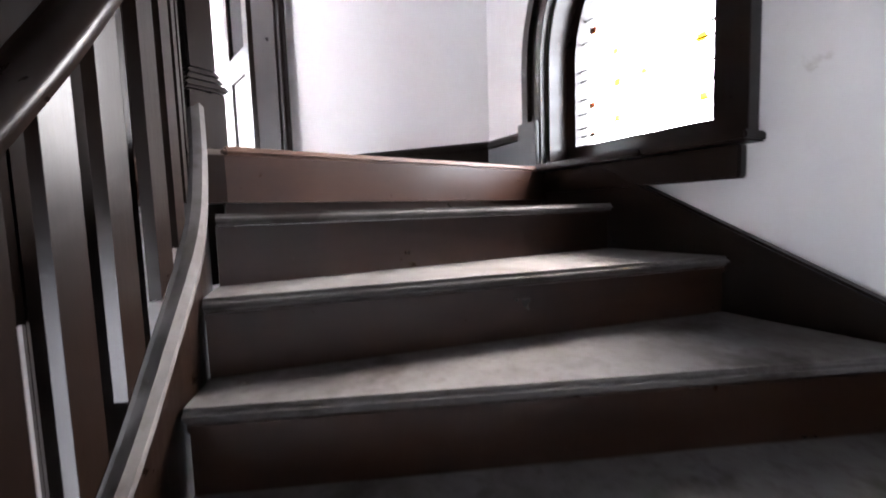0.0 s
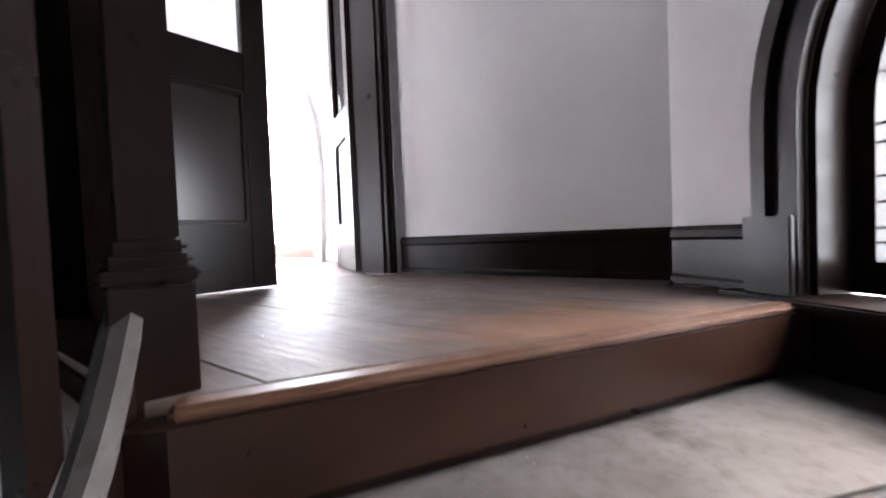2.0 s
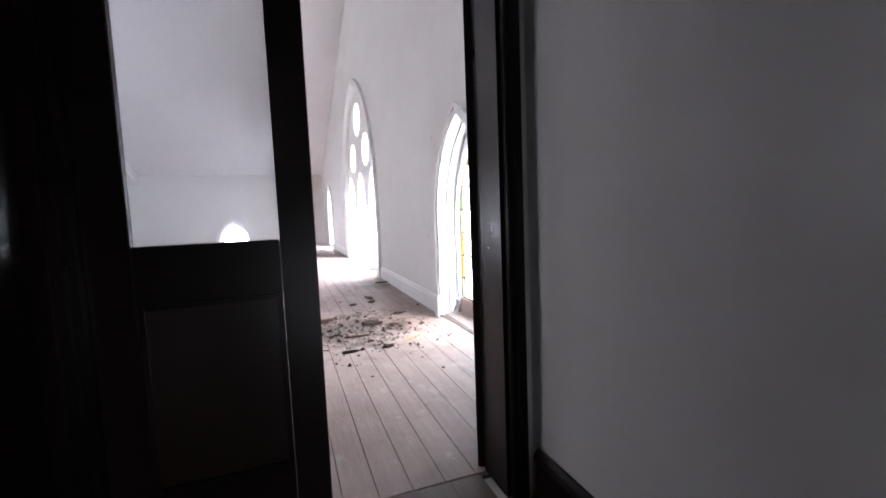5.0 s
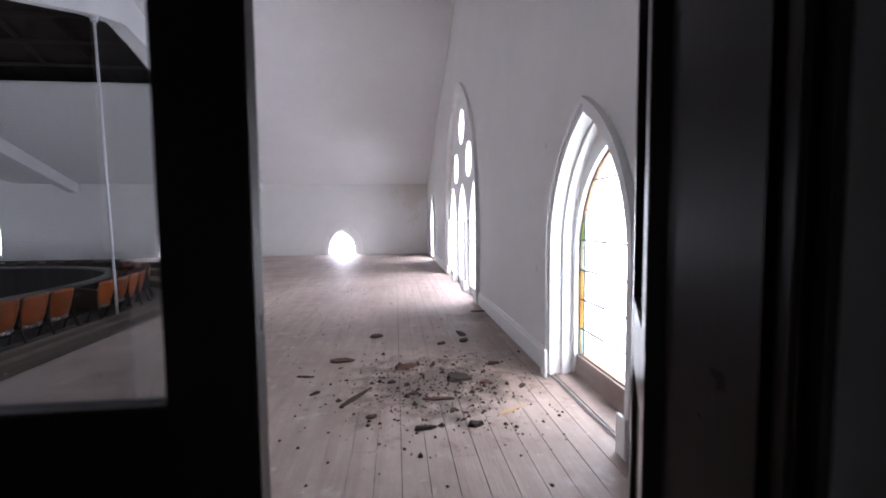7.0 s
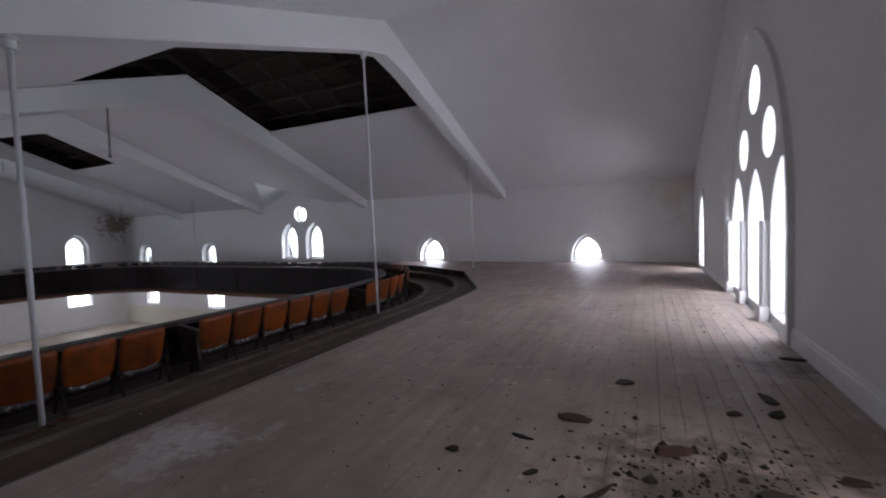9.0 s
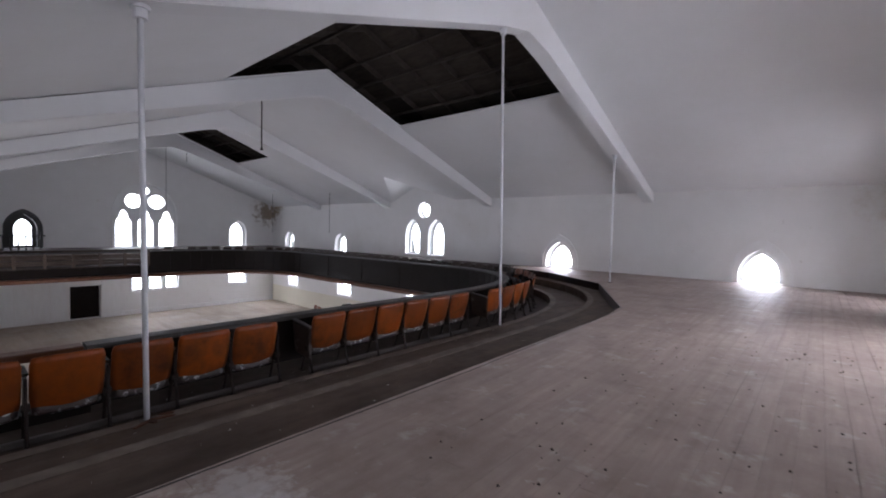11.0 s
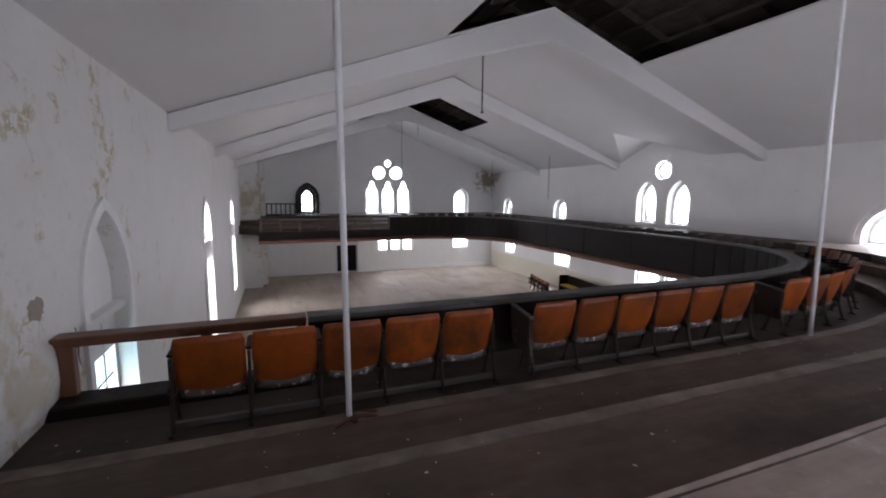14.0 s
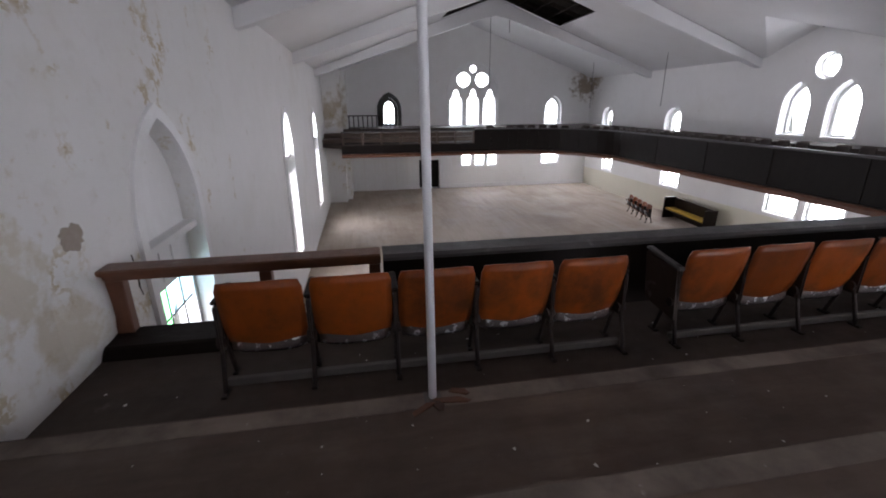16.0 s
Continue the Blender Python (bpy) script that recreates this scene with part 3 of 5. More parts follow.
PARAPET = [(-5.75, SOUTH), (-5.75, 2.9), (-5.75, 5.7), *quarter(4.45, 5.3), (-15, 13.8), *[(-20.0 - 3.8 * math.sin(a), 10.0 + 3.8 * math.cos(a)) for a in [math.pi / 2 * i / 12 for i in range(13)]], (-23.8, 8.2), (-23.8, 1.75)]
E3 = [(-4.45, SOUTH), *quarter(5.75, 6.15), (-20.0, 14.65), *[(-20.0 - 4.8 * math.sin(a), 10.0 + 4.65 * math.cos(a)) for a in [math.pi / 2 * i / 8 for i in range(1, 9)]], (-24.8, SOUTH)]
E2 = [(-3.56, SOUTH), *quarter(6.64, 6.75), (-20.0, 15.25), *[(-20.0 - 5.8 * math.sin(a), 10.0 + 5.25 * math.cos(a)) for a in [math.pi / 2 * i / 8 for i in range(1, 9)]], (-25.8, SOUTH)]
E1 = [(-2.50, SOUTH), (-2.515, 5.3), (-2.60, 8.1), (-2.68, 9.95), (-4.50, 13.55), (-6.9, 15.3), (-9.2, 16.05), (-20.0, 16.1), (-24.0, 15.0), (-26.9, 10.0), (-26.9, SOUTH)]
LEVELS = (0.0, -0.19, -0.38, -0.57)


def slab(name, inner, outer, z, depth, material, label):
    """A gallery tier between two edges."""
    bm = bmesh.new()
    plate(bm, [*inner, *reversed(outer)], [], z - depth, z)
    for v in bm.verts:
        v.co = (v.co.x, v.co.z, v.co.y)
    return setting(name, bm, material, label)


# the lowest tier takes the darker colour as painted seat shade
slab("floor_tier_seats", PARAPET, E3, LEVELS[3], 0.2, SEAT_TIER, "dirty lowest tier, the shade under the seats painted into its colour")
slab("floor_tier_middle", E3, E2, LEVELS[2], 0.3, TIER, "dirty middle tier of the gallery")
slab("floor_tier_upper", E2, E1, LEVELS[1], 0.3, TIER, "dirty upper step of the gallery")
slab("floor", E1, [(EAST, SOUTH), (EAST, NORTH), (WEST, NORTH), (WEST, SOUTH)][::1], -0.022, 0.25, SEAT_TIER, "dusty board floor of the gallery")
# soffit under the gallery
bm = bmesh.new()
plate(bm, [*PARAPET, (WEST, 1.75), (WEST, NORTH), (EAST, NORTH), (EAST, SOUTH)], [], -1.15, -1.05)
for v in bm.verts:
    v.co = (v.co.x, v.co.z, v.co.y)
setting("soffit", bm, PLASTER, "white soffit under the gallery")
# nave floor
bm = bmesh.new()
box(bm, WEST - 0.3, EAST + 0.3, SOUTH - 0.3, NORTH + 0.3, NAVE - 0.2, NAVE)
setting("floor_nave", bm, NAVE_FLOOR, "worn pale board floor of the nave below")

# ---- parapet ----
def run(path, y0=None):
    return [Vector((x, y, 0)) for x, y in path]


solid = [(-5.75, 2.9), (-5.75, 5.7), *PARAPET[3:-1]]
bm = bmesh.new()
sweep(bm, run(solid), [(-0.06, -1.0), (0.06, -1.0), (0.06, 0.02), (-0.06, 0.02)])
parapet = tagged(part("parapet", bm, BLACK_WOOD, None, "blackened wooden gallery front with panels"), "", "parapet", kind="structure")
bm = bmesh.new()
sweep(bm, run(solid), [(-0.13, 0.024), (0.13, 0.024), (0.13, 0.05), (0.11, 0.075), (-0.11, 0.075), (-0.13, 0.05)])
part("cap", bm, CAP, parapet, "worn grey wooden cap rail")
bm = bmesh.new()
sweep(bm, run(PARAPET), [(-0.16, -1.18), (0.10, -1.18), (0.10, -1.02), (-0.10, -1.02), (-0.16, -1.08)])
part("bottom_moulding", bm, RAIL_WOOD, parapet, "brown moulded bottom edge")
bm = bmesh.new()
sweep(bm, run(PARAPET[:2]), [(-0.06, -1.0), (0.26, -1.0), (0.26, -0.475), (0.24, -0.46), (-0.06, -0.46)])
sweep(bm, run([(-23.8, 8.2), (-23.8, 1.75)]), [(-0.06, -1.0), (0.06, -1.0), (0.06, -0.62), (-0.06, -0.62)])
part("kerb", bm, BLACK_WOOD, parapet, "low black kerb")
# panel battens on the nave side
for i in range(2, len(solid) - 1):
    for f in (0.0, 0.5):
        a, b = Vector((*solid[i], 0)), Vector((*solid[i + 1], 0))
        if (b - a).length < 0.7 and f:
            continue
        p = a.lerp(b, f)
        d = (b - a).normalized()
        side = Vector((-d.y, d.x, 0))
        q = Matrix.Translation(p + side * 0.066) @ Matrix.Rotation(math.atan2(d.y, d.x), 4, "Z")
        bm = bmesh.new()
        box(bm, -0.05, 0.05, -0.012, 0.012, -1.0, 0.0, q)
        part("batten", bm, BLACK_WOOD, parapet)
# open railing by the south wall
rail = thing("gallery_railing", "red-brown wooden railing across a gap in the gallery front", "railing", pose(-5.75, 0, 0))
bm = bmesh.new()
box(bm, -0.10, 0.10, SOUTH + 0.01, 2.88, 0.03, 0.075, None, 0.008)
part("handrail", bm, RAIL_WOOD, rail, "worn red-brown hand rail with grey patches")
bm = bmesh.new()
box(bm, -0.05, 0.05, SOUTH + 0.01, 2.88, -0.02, 0.028)
part("under_rail", bm, RAIL_WOOD, rail)
for y, w in ((SOUTH + 0.09, 0.12), (1.98, 0.09), (2.83, 0.09)):
    bm = bmesh.new()
    box(bm, -0.045, 0.045, y - w / 2, y + w / 2, -0.458, -0.022, None, 0.006)
    part("post", bm, RAIL_WOOD, rail)
wrail = thing("gallery_railing", "long open railing of brown bars on the far gallery", "railing", pose(-23.8, 0, 0))
for z, h in ((-0.02, 0.05), (-0.22, 0.03), (-0.42, 0.03)):
    bm = bmesh.new()
    box(bm, -0.04, 0.04, 1.76, 8.18, z, z + h)
    part("bar", bm, CAP if z > -0.1 else FAR_RAIL, wrail)
for k in range(8):
    bm = bmesh.new()
    box(bm, -0.055, 0.055, 1.8 + k * 0.9, 1.9 + k * 0.9, -0.618, -0.022)
    part("post", bm, FAR_RAIL, wrail)


# ---- windows ----
def window(name, m, label, outline_args, trim=0.13, depth=0.30, bars=(), rows=(), glasses=(GLASS,), edge=None, trim_mat=None, sill=0.0, seed=0, proud=0.05, lamp=0.0, frame_w=0.06, head=0.08, rust=False, bar=0.008):
    """A lancet window: casing on the wall, reveal, sash frame, leaded panes and sill."""
    cx, w, base, spring, apex = outline_args
    tm = trim_mat or WHITE_WOOD
    win = thing(name, label, "window", m, kind="structure")
    a = arch(cx, w, base, spring, apex)
    o1 = arch(cx, w + 2 * trim, base, spring, apex + trim * 1.25)
    o2 = arch(cx, w + 2 * trim * 0.55, base, spring, apex + trim * 0.7)
    bm = bmesh.new()
    ring(bm, o2, a, -proud * 0.6, 0.0)
    ring(bm, o1, o2, -proud, 0.0)
    part("casing", bm, tm, win, "moulded casing round the pointed arch")
    f_in = arch(cx, w - 2 * frame_w, base + sill + 0.06, spring, apex - head)
    f_mid = arch(cx, w - 0.02, base + 0.002, spring, apex - 0.012)
    bm = bmesh.new()
    ring(bm, arch(cx, w - 0.004, base, spring, apex - 0.003), arch(cx, w - 0.05, base, spring, apex - 0.035), depth - 0.14, depth - 0.09)
    ring(bm, f_mid, f_in, depth - 0.05, depth + 0.03)
    part("window_frame", bm, tm, win)
    bm = bmesh.new()
    lip = 0.012 if rust else sill + 0.035
    box(bm, cx - w / 2 + 0.002, cx + w / 2 - 0.002, 0.01, depth + 0.02, base + 0.001, base + lip)
    box(bm, cx - w / 2 + 0.004, cx + w / 2 - 0.004, depth - 0.03, depth + 0.025, base + lip + 0.001, base + sill + 0.10)
    part("window_sill", bm, BOARD if rust else tm, win)
    if rust:
        for sx in (-1, 1):
            bm = bmesh.new()
            box(bm, cx + sx * (w / 2 + 0.045) - 0.055, cx + sx * (w / 2 + 0.045) + 0.055, -0.075, -0.052, 0.0, 0.23, None, 0.006)
            part("plinth_block", bm, tm, win)
    bm = bmesh.new()
    g_out = arch(cx, w - 2 * frame_w - 0.002, base + sill + 0.1, spring, apex - head)
    g_in = arch(cx, w - 2 * frame_w - 0.03, base + sill + 0.115, spring, apex - head - 0.02)
    ring(bm, g_out, g_in, depth - 0.01, depth + 0.012, True)
    part("sash_edge", bm, AMBER_EDGE if rust else tm, win, "rust-stained sash edge" if rust else "")
    leaded(win, g_out, depth, bars, rows, glasses, seed, bar, edge)
    if lamp:
        mm = m @ pose(cx, TH + 0.15, (base + apex) / 2)
        rz = math.degrees(m.to_euler().z)
        sky_lamp(*mm.translation, rz, w * (2.4 if rust else 1.5), (apex - base) * 1.45, lamp * (3.2 if rust else 2.0), 5 if rust else 15)
    return win


ROWS8 = (0.30, 0.55, 0.80, 1.05, 1.30, 1.52, 1.72)
window("window_1", TO_E, "tall white pointed window with leaded clear glass", E_W1, bars=(-3.385, -2.445), rows=(0.42, 0.66, 0.90, 1.14, 1.38, 1.60), edge=(GLASS_AMBER, GLASS_AQUA, GLASS_GREEN, GLASS_STRAW, GLASS_STRAW, GLASS_AQUA), seed=3, lamp=80, rust=True, bar=0.010, trim=0.085, frame_w=0.05, head=0.19, depth=0.21, sill=0.08)
window("window_2", TO_E, "narrow white pointed window in the gable corner", E_W3, rows=ROWS8, seed=4, lamp=160)
for i, q in enumerate(N_LOW):
    window(f"window_{3 + i}", TO_N, "small low white pointed window at floor level", q, trim=0.23, rows=(0.5,), seed=5 + i, lamp=150, frame_w=0.10, head=0.13)
for i, q in enumerate(N_TWIN):
    window(f"window_{5 + i}", TO_N, "one of a pair of white pointed windows", q, trim=0.05, rows=(0.6,), seed=8 + i, proud=0.02, lamp=90, frame_w=0.12, head=0.15)
for i, q in enumerate(N_FAR):
    window(f"window_{7 + i}", TO_N, "small white pointed window behind the far seats", q, trim=0.07, seed=11 + i, proud=0.02, lamp=60, frame_w=0.19, head=0.16)
# round window above the pair
win = thing("window_9", "small round white window above the pair", "window", TO_N, kind="structure")
bm = bmesh.new()
ring(bm, circle(-14.72, 2.3, 0.45), circle(-14.72, 2.3, 0.39), -0.02, 0.0, True)
ring(bm, circle(-14.72, 2.3, 0.398), circle(-14.72, 2.3, 0.31), 0.2, 0.3, True)
part("window_frame", bm, WHITE_WOOD, win)
leaded(win, circle(-14.72, 2.3, 0.31), 0.25, (), (), (GLASS,))
# dark-framed window in the far corner
window("window_10", TO_W, "pointed window in a dark wooden frame on the far wall", W_DARK, trim=0.22, trim_mat=DARK, rows=(0.55,), seed=21, lamp=50, frame_w=0.17, head=0.2)
window("window_11", TO_W, "pointed white window on the far wall", W_SINGLE, trim=0.06, seed=22, proud=0.02, lamp=60, frame_w=0.15, head=0.16)


def tracery(name, m, label, hull, holes, trim, rows, lamp, depth=0.3, bars=(), glasses=(GLASS,), seed=0, deep=0.20, shrink=0.93):
    win = thing(name, label, "window", m, kind="structure")
    cx, w, base, spring, apex = hull
    bm = bmesh.new()
    o1 = arch(cx, w + 2 * trim, base, spring, apex + trim * 1.2)
    o2 = arch(cx, w + trim, base, spring, apex + trim * 0.6)
    ring(bm, o1, o2, -0.06, 0.0)
    ring(bm, o2, arch(cx, w, base, spring, apex), -0.03, 0.0)
    part("casing", bm, WHITE_WOOD, win, "broad white hood moulding")
    bm = bmesh.new()
    plate(bm, arch(cx, w - 0.004, base + 0.002, spring, apex - 0.003), holes, 0.06, deep)
    part("tracery", bm, WHITE_WOOD, win, "white tracery with pointed lights and roundels")
    for h in holes:
        bm = bmesh.new()
        c = (sum(p[0] for p in h) / len(h), sum(p[1] for p in h) / len(h))
        inner = [(c[0] + (p[0] - c[0]) * shrink, c[1] + (p[1] - c[1]) * (0.5 + shrink / 2)) for p in h]
        ring(bm, [(c[0] + (p[0] - c[0]) * 1.03, c[1] + (p[1] - c[1]) * 1.01) for p in h], inner, depth - 0.04, depth + 0.02, True)
        part("window_frame", bm, WHITE_WOOD, win)
        zs = [z for z in rows if min(p[1] for p in h) + 0.05 < z < max(p[1] for p in h) - 0.05] if len(h) > 22 and h[0][1] != h[len(h) // 2][1] and max(p[1] for p in h) - min(p[1] for p in h) > 1.1 else []
        leaded(win, inner, depth, (), zs, glasses, seed)
    mm = m @ pose(cx, TH + 0.15, (base + apex) / 2)
    sky_lamp(*mm.translation, math.degrees(m.to_euler().z), w * 1.15, (apex - base) * 1.15, lamp * 1.5)
    return win


big = [arch(c, 1.0, 0.12, 1.2, 2.05) for c in (-10.08, -8.72, -7.36)] + [circle(-8.80, 3.17, 0.34), circle(-7.97, 2.42, 0.32), circle(-9.55, 2.42, 0.32)]
wb = tracery("window_12", TO_E, "great white gable window of three lights and three roundels", E_BIG, big, 0.13, ROWS8, 980, glasses=(GLASS,) * 9 + (GLASS_AQUA,), depth=0.41, deep=0.38, shrink=0.78)
for c in (-9.4, -8.04, -10.66, -6.78):
    bm = bmesh.new()
    box(bm, c - 0.15, c + 0.15, -0.05, 0.058, 0.001, 0.20)
    box(bm, c - 0.12, c + 0.12, -0.01, 0.058, 0.202, 1.3)
    part("mullion_pier", bm, WHITE_WOOD, wb, "white pier with a plinth")
trip = [trefoil(c, 0.76, -0.02, 1.25, 2.1) for c in (8.52, 9.58, 10.64)] + [circle(9.0, 2.62, 0.42), circle(10.14, 2.62, 0.42), circle(9.58, 3.24, 0.21)]
tracery("window_13", TO_W, "white triple window with roundels in the far gable", W_TRIPLE, trip, 0.07, (), 460)

# tall nave windows in the south wall
for i, q in enumerate(S_TALL):
    cx, w, base, spring, apex = q
    win = thing(f"window_{14 + i}", "tall pointed nave window, peeling, with a blind head" if i == 0 else "tall pointed nave window with a transom", "window", TO_S, kind="structure")
    bm = bmesh.new()
    ring(bm, arch(cx, w + 0.22, base, spring, apex + 0.14), arch(cx, w, base, spring, apex), -0.04, 0.0)
    part("casing", bm, WHITE_WOOD, win, "chipped white casing")
    bm = bmesh.new()
    ring(bm, arch(cx, w - 0.004, base + 0.002, spring, apex - 0.003), arch(cx, w - 0.12, base + 0.08, spring, apex - 0.08), 0.18, 0.26, True)
    part("window_frame", bm, WHITE_WOOD, win)
    bm = bmesh.new()
    box(bm, cx - w / 2 + 0.003, cx + w / 2 - 0.003, 0.03, 0.25, -0.14, -0.06, None, 0.006)
    part("transom", bm, WHITE_WOOD, win)
    bm = bmesh.new()
    box(bm, cx - w / 2 + 0.003, cx + w / 2 - 0.003, 0.17, 0.25, -0.62, -0.142)
    for dx in (-0.3, 0.0, 0.3):
        box(bm, cx + dx - 0.13, cx + dx + 0.13, 0.15, 0.168, -0.55, -0.2)
    part("spandrel_panel", bm, WHITE_WOOD, win)
    head = clip_poly(arch(cx, w - 0.13, base + 0.09, spring, apex - 0.09), 1, -0.06, True)
    low = clip_poly(arch(cx, w - 0.13, base + 0.09, spring, apex - 0.09), 1, -0.63, False)
    if i == 0:
        bm = bmesh.new()
        plate(bm, head, [], 0.16, 0.2)
        part("blind_panel", bm, WHITE_WOOD, win, "plain white board filling the arched head")
    else:
        leaded(win, head, 0.22, (cx,), (0.2, 0.5), (GLASS,), i)
    leaded(win, low, 0.22, (cx - 0.36, cx, cx + 0.36), (-2.2, -1.8, -1.4, -1.0), (GLASS, GLASS, GLASS, GLASS_GREEN, GLASS_AQUA) if i == 0 else (GLASS,), 30 + i, 0.018)
    if i == 0:
        mm = TO_S @ pose(cx, 0.36, -1.65)
        sky_lamp(*mm.translation, 180, 1.25, 2.1, 60)
    else:
        mm = TO_S @ pose(cx, 0.36, -0.9)
        sky_lamp(*mm.translation, 180, 1.25, 3.9, 270)

# lower windows of the nave
for k, (m, lst) in enumerate(((TO_N, N_LOWER), (TO_W, W_LOWER))):
    for j, (c, w) in enumerate(lst):
        win = thing(f"window_{20 + 10 * k + j}", "plain white sash window of the nave aisle", "window", m, kind="structure")
        z0, z1 = (-2.65, -1.5) if k == 0 else (-2.55, -1.45)
        o = [(c - w / 2 + 0.003, z0 + 0.003), (c + w / 2 - 0.003, z0 + 0.003), (c + w / 2 - 0.003, z1 - 0.003), (c - w / 2 + 0.003, z1 - 0.003)]
        q = [(c - w / 2 + 0.08, z0 + 0.08), (c + w / 2 - 0.08, z0 + 0.08), (c + w / 2 - 0.08, z1 - 0.08), (c - w / 2 + 0.08, z1 - 0.08)]
        bm = bmesh.new()
        ring(bm, o, q, 0.1, 0.2, True)
        big_o = [(c - w / 2 - 0.09, z0 - 0.09), (c + w / 2 + 0.09, z0 - 0.09), (c + w / 2 + 0.09, z1 + 0.09), (c - w / 2 - 0.09, z1 + 0.09)]
        ring(bm, big_o, o, -0.03, 0.0, True)
        part("window_frame", bm, WHITE_WOOD, win)
        leaded(win, q, 0.15, (c,), ((z0 + z1) / 2,), (GLASS,), j, 0.02)
sky_lamp(-20.5, NORTH + 0.32, -2.05, 0, 12.5, 1.15, 1050)
sky_lamp(WEST - 0.32, 11.5, -2.0, 90, 6.7, 1.15, 620)
sky_lamp(-14.72, NORTH + 0.36, 2.3, 0, 0.85, 0.85, 40)

# ---- landing and stair tower ----
R = 0.188
NOSE_L = [(-0.42, -0.56), (-0.55, -0.66), (-0.68, -0.755), (-0.80, -0.83), (-0.93, -0.885), (-1.07, -0.92), (-1.22, -0.935), (-1.42, -0.94), (-1.68, -0.94), (-1.95, -0.94), (-2.22, -0.94)]
NOSE_R = [(0.885, -1.25), (0.60, -1.57), (0.31, -1.93), (-0.02, -2.28), (-0.50, -2.41), (-0.92, -2.42), (-1.22, -2.42), (-1.46, -2.42), (-1.70, -2.42), (-1.95, -2.42), (-2.22, -2.42)]
LX, LY = 0.052, -0.045
NOSE_L, NOSE_R = ([(x + LX, y + LY) for x, y in q] for q in (NOSE_L, NOSE_R))
TW = [(x + LX, y + LY) for x, y in ((1.275, 0.667), (1.275, -0.85), (0.085, -2.265), (-0.45, -2.43), (-3.4, -2.43), (-3.4, 0.667))]


def wall_run(name, a, b, z0, z1, material, label, holes=(), thick=0.2):
    """A wall from a to b seen from its right-hand side as one walks; holes in (along, z)."""
    a, b = Vector((*a, 0)), Vector((*b, 0))
    d = b - a
    bm = bmesh.new()
    m = Matrix.Translation(a) @ Matrix.Rotation(math.atan2(d.y, d.x), 4, "Z")
    plate(bm, [(0, z0), (d.length, z0), (d.length, z1), (0, z1)], list(holes), 0.0, thick, m)
    setting(name, bm, material, label)
    return m, d.length


LOW, TOP = -3.9, 3.3
wall_run("wall_landing", TW[0], TW[1], LOW, TOP, PLASTER, "white plastered landing wall", thick=0.2)
B_LEN = (Vector(TW[2]) - Vector(TW[1])).length
SW = (0.95, 0.86, 0.0, 0.50, 1.16)
MB, _ = wall_run("wall_stair_window", TW[1], TW[2], LOW, TOP, PLASTER, "white plastered stair wall with an arched window", holes=[arch(*SW)], thick=0.3)
wall_run("wall_stair_bend", TW[2], TW[3], LOW, TOP, PLASTER, "white plastered stair wall", thick=0.2)
wall_run("wall_stair_back", TW[3], TW[4], LOW, TOP, PLASTER, "white plastered stair wall", thick=0.2)
# the low opening is added, out of view, to let fill light in
wall_run("wall_stair_west", TW[4], TW[5], LOW, TOP, PLASTER, "white plastered stairwell wall with an added opening for fill light", holes=[[(2.1, -2.4), (2.95, -2.4), (2.95, -0.3), (2.1, -0.3)]], thick=0.2)
# added lamp in that opening, brightening the wall seen below the partition
sky_lamp(-3.48, 0.05, -1.35, 90, 0.7, 2.0, 3.4, 0)
# landing side of the door wall, west of the doorway
bm = bmesh.new()
box(bm, -3.4, EAST, 0.63, 0.812, DOOR_H + 0.1, TOP)
setting("wall_landing_door", bm, PLASTER, "white plastered wall over the landing doorway")
bm = bmesh.new()
box(bm, -3.4, -0.276, 0.575, 0.622, -0.3, TOP)
panelling = setting("wall_door_panelling", bm, DARK, "dark board panelling beside the landing doorway")
for k in range(10):
    bm = bmesh.new()
    box(bm, -3.4 + k * 0.313, -3.4 + k * 0.313 + 0.307, 0.555, 0.574, -0.3, TOP)
    part("board", bm, DARK, panelling)
bm = bmesh.new()
box(bm, -3.6, 1.7, -2.6, 0.82, TOP + 0.002, TOP + 0.1)
setting("ceiling_landing", bm, CEILING, "white ceiling over the stair")
bm = bmesh.new()
box(bm, -3.6, 1.5, -2.6, 0.67, LOW - 0.1, LOW)
setting("floor_stair_foot", bm, NAVE_FLOOR, "worn boards at the foot of the stair")

bm = bmesh.new()
box(bm, -3.39, -0.776, -0.435, -0.42, -0.42, TOP)
box(bm, -0.775, -0.518, -0.435, -0.42, LOW, TOP)
panelling = setting("wall_well_panelling", bm, DARK, "dark board partition beside the stairwell")
for k in range(9):
    bm = bmesh.new()
    box(bm, -3.39 + k * 0.327, -3.39 + k * 0.327 + (0.32 if k < 8 else 0.255), -0.45, -0.436, -0.42 if k < 8 else LOW, TOP)
    part("board", bm, DARK, panelling)
# landing floor carcass and boards
land = [NOSE_L[0], NOSE_R[0], (1.152, -1.095), (1.322, -0.90), (1.322, 0.622), (1.17, 0.624), (1.17, 0.815), (-0.07, 0.815), (-0.07, 0.66), (-0.41, 0.66), (-0.41, -0.565)]
bm = bmesh.new()
prism(bm, land, -0.16, -0.024)
floor_landing = setting("floor_landing", bm, RISER, "worn brown board floor of the landing")

# staircase
stairs = thing("staircase", "dark wooden winding staircase with dusty grey treads", "staircase", kind="structure")


def along(a, b, t):
    return (a[0] + (b[0] - a[0]) * t, a[1] + (b[1] - a[1]) * t)


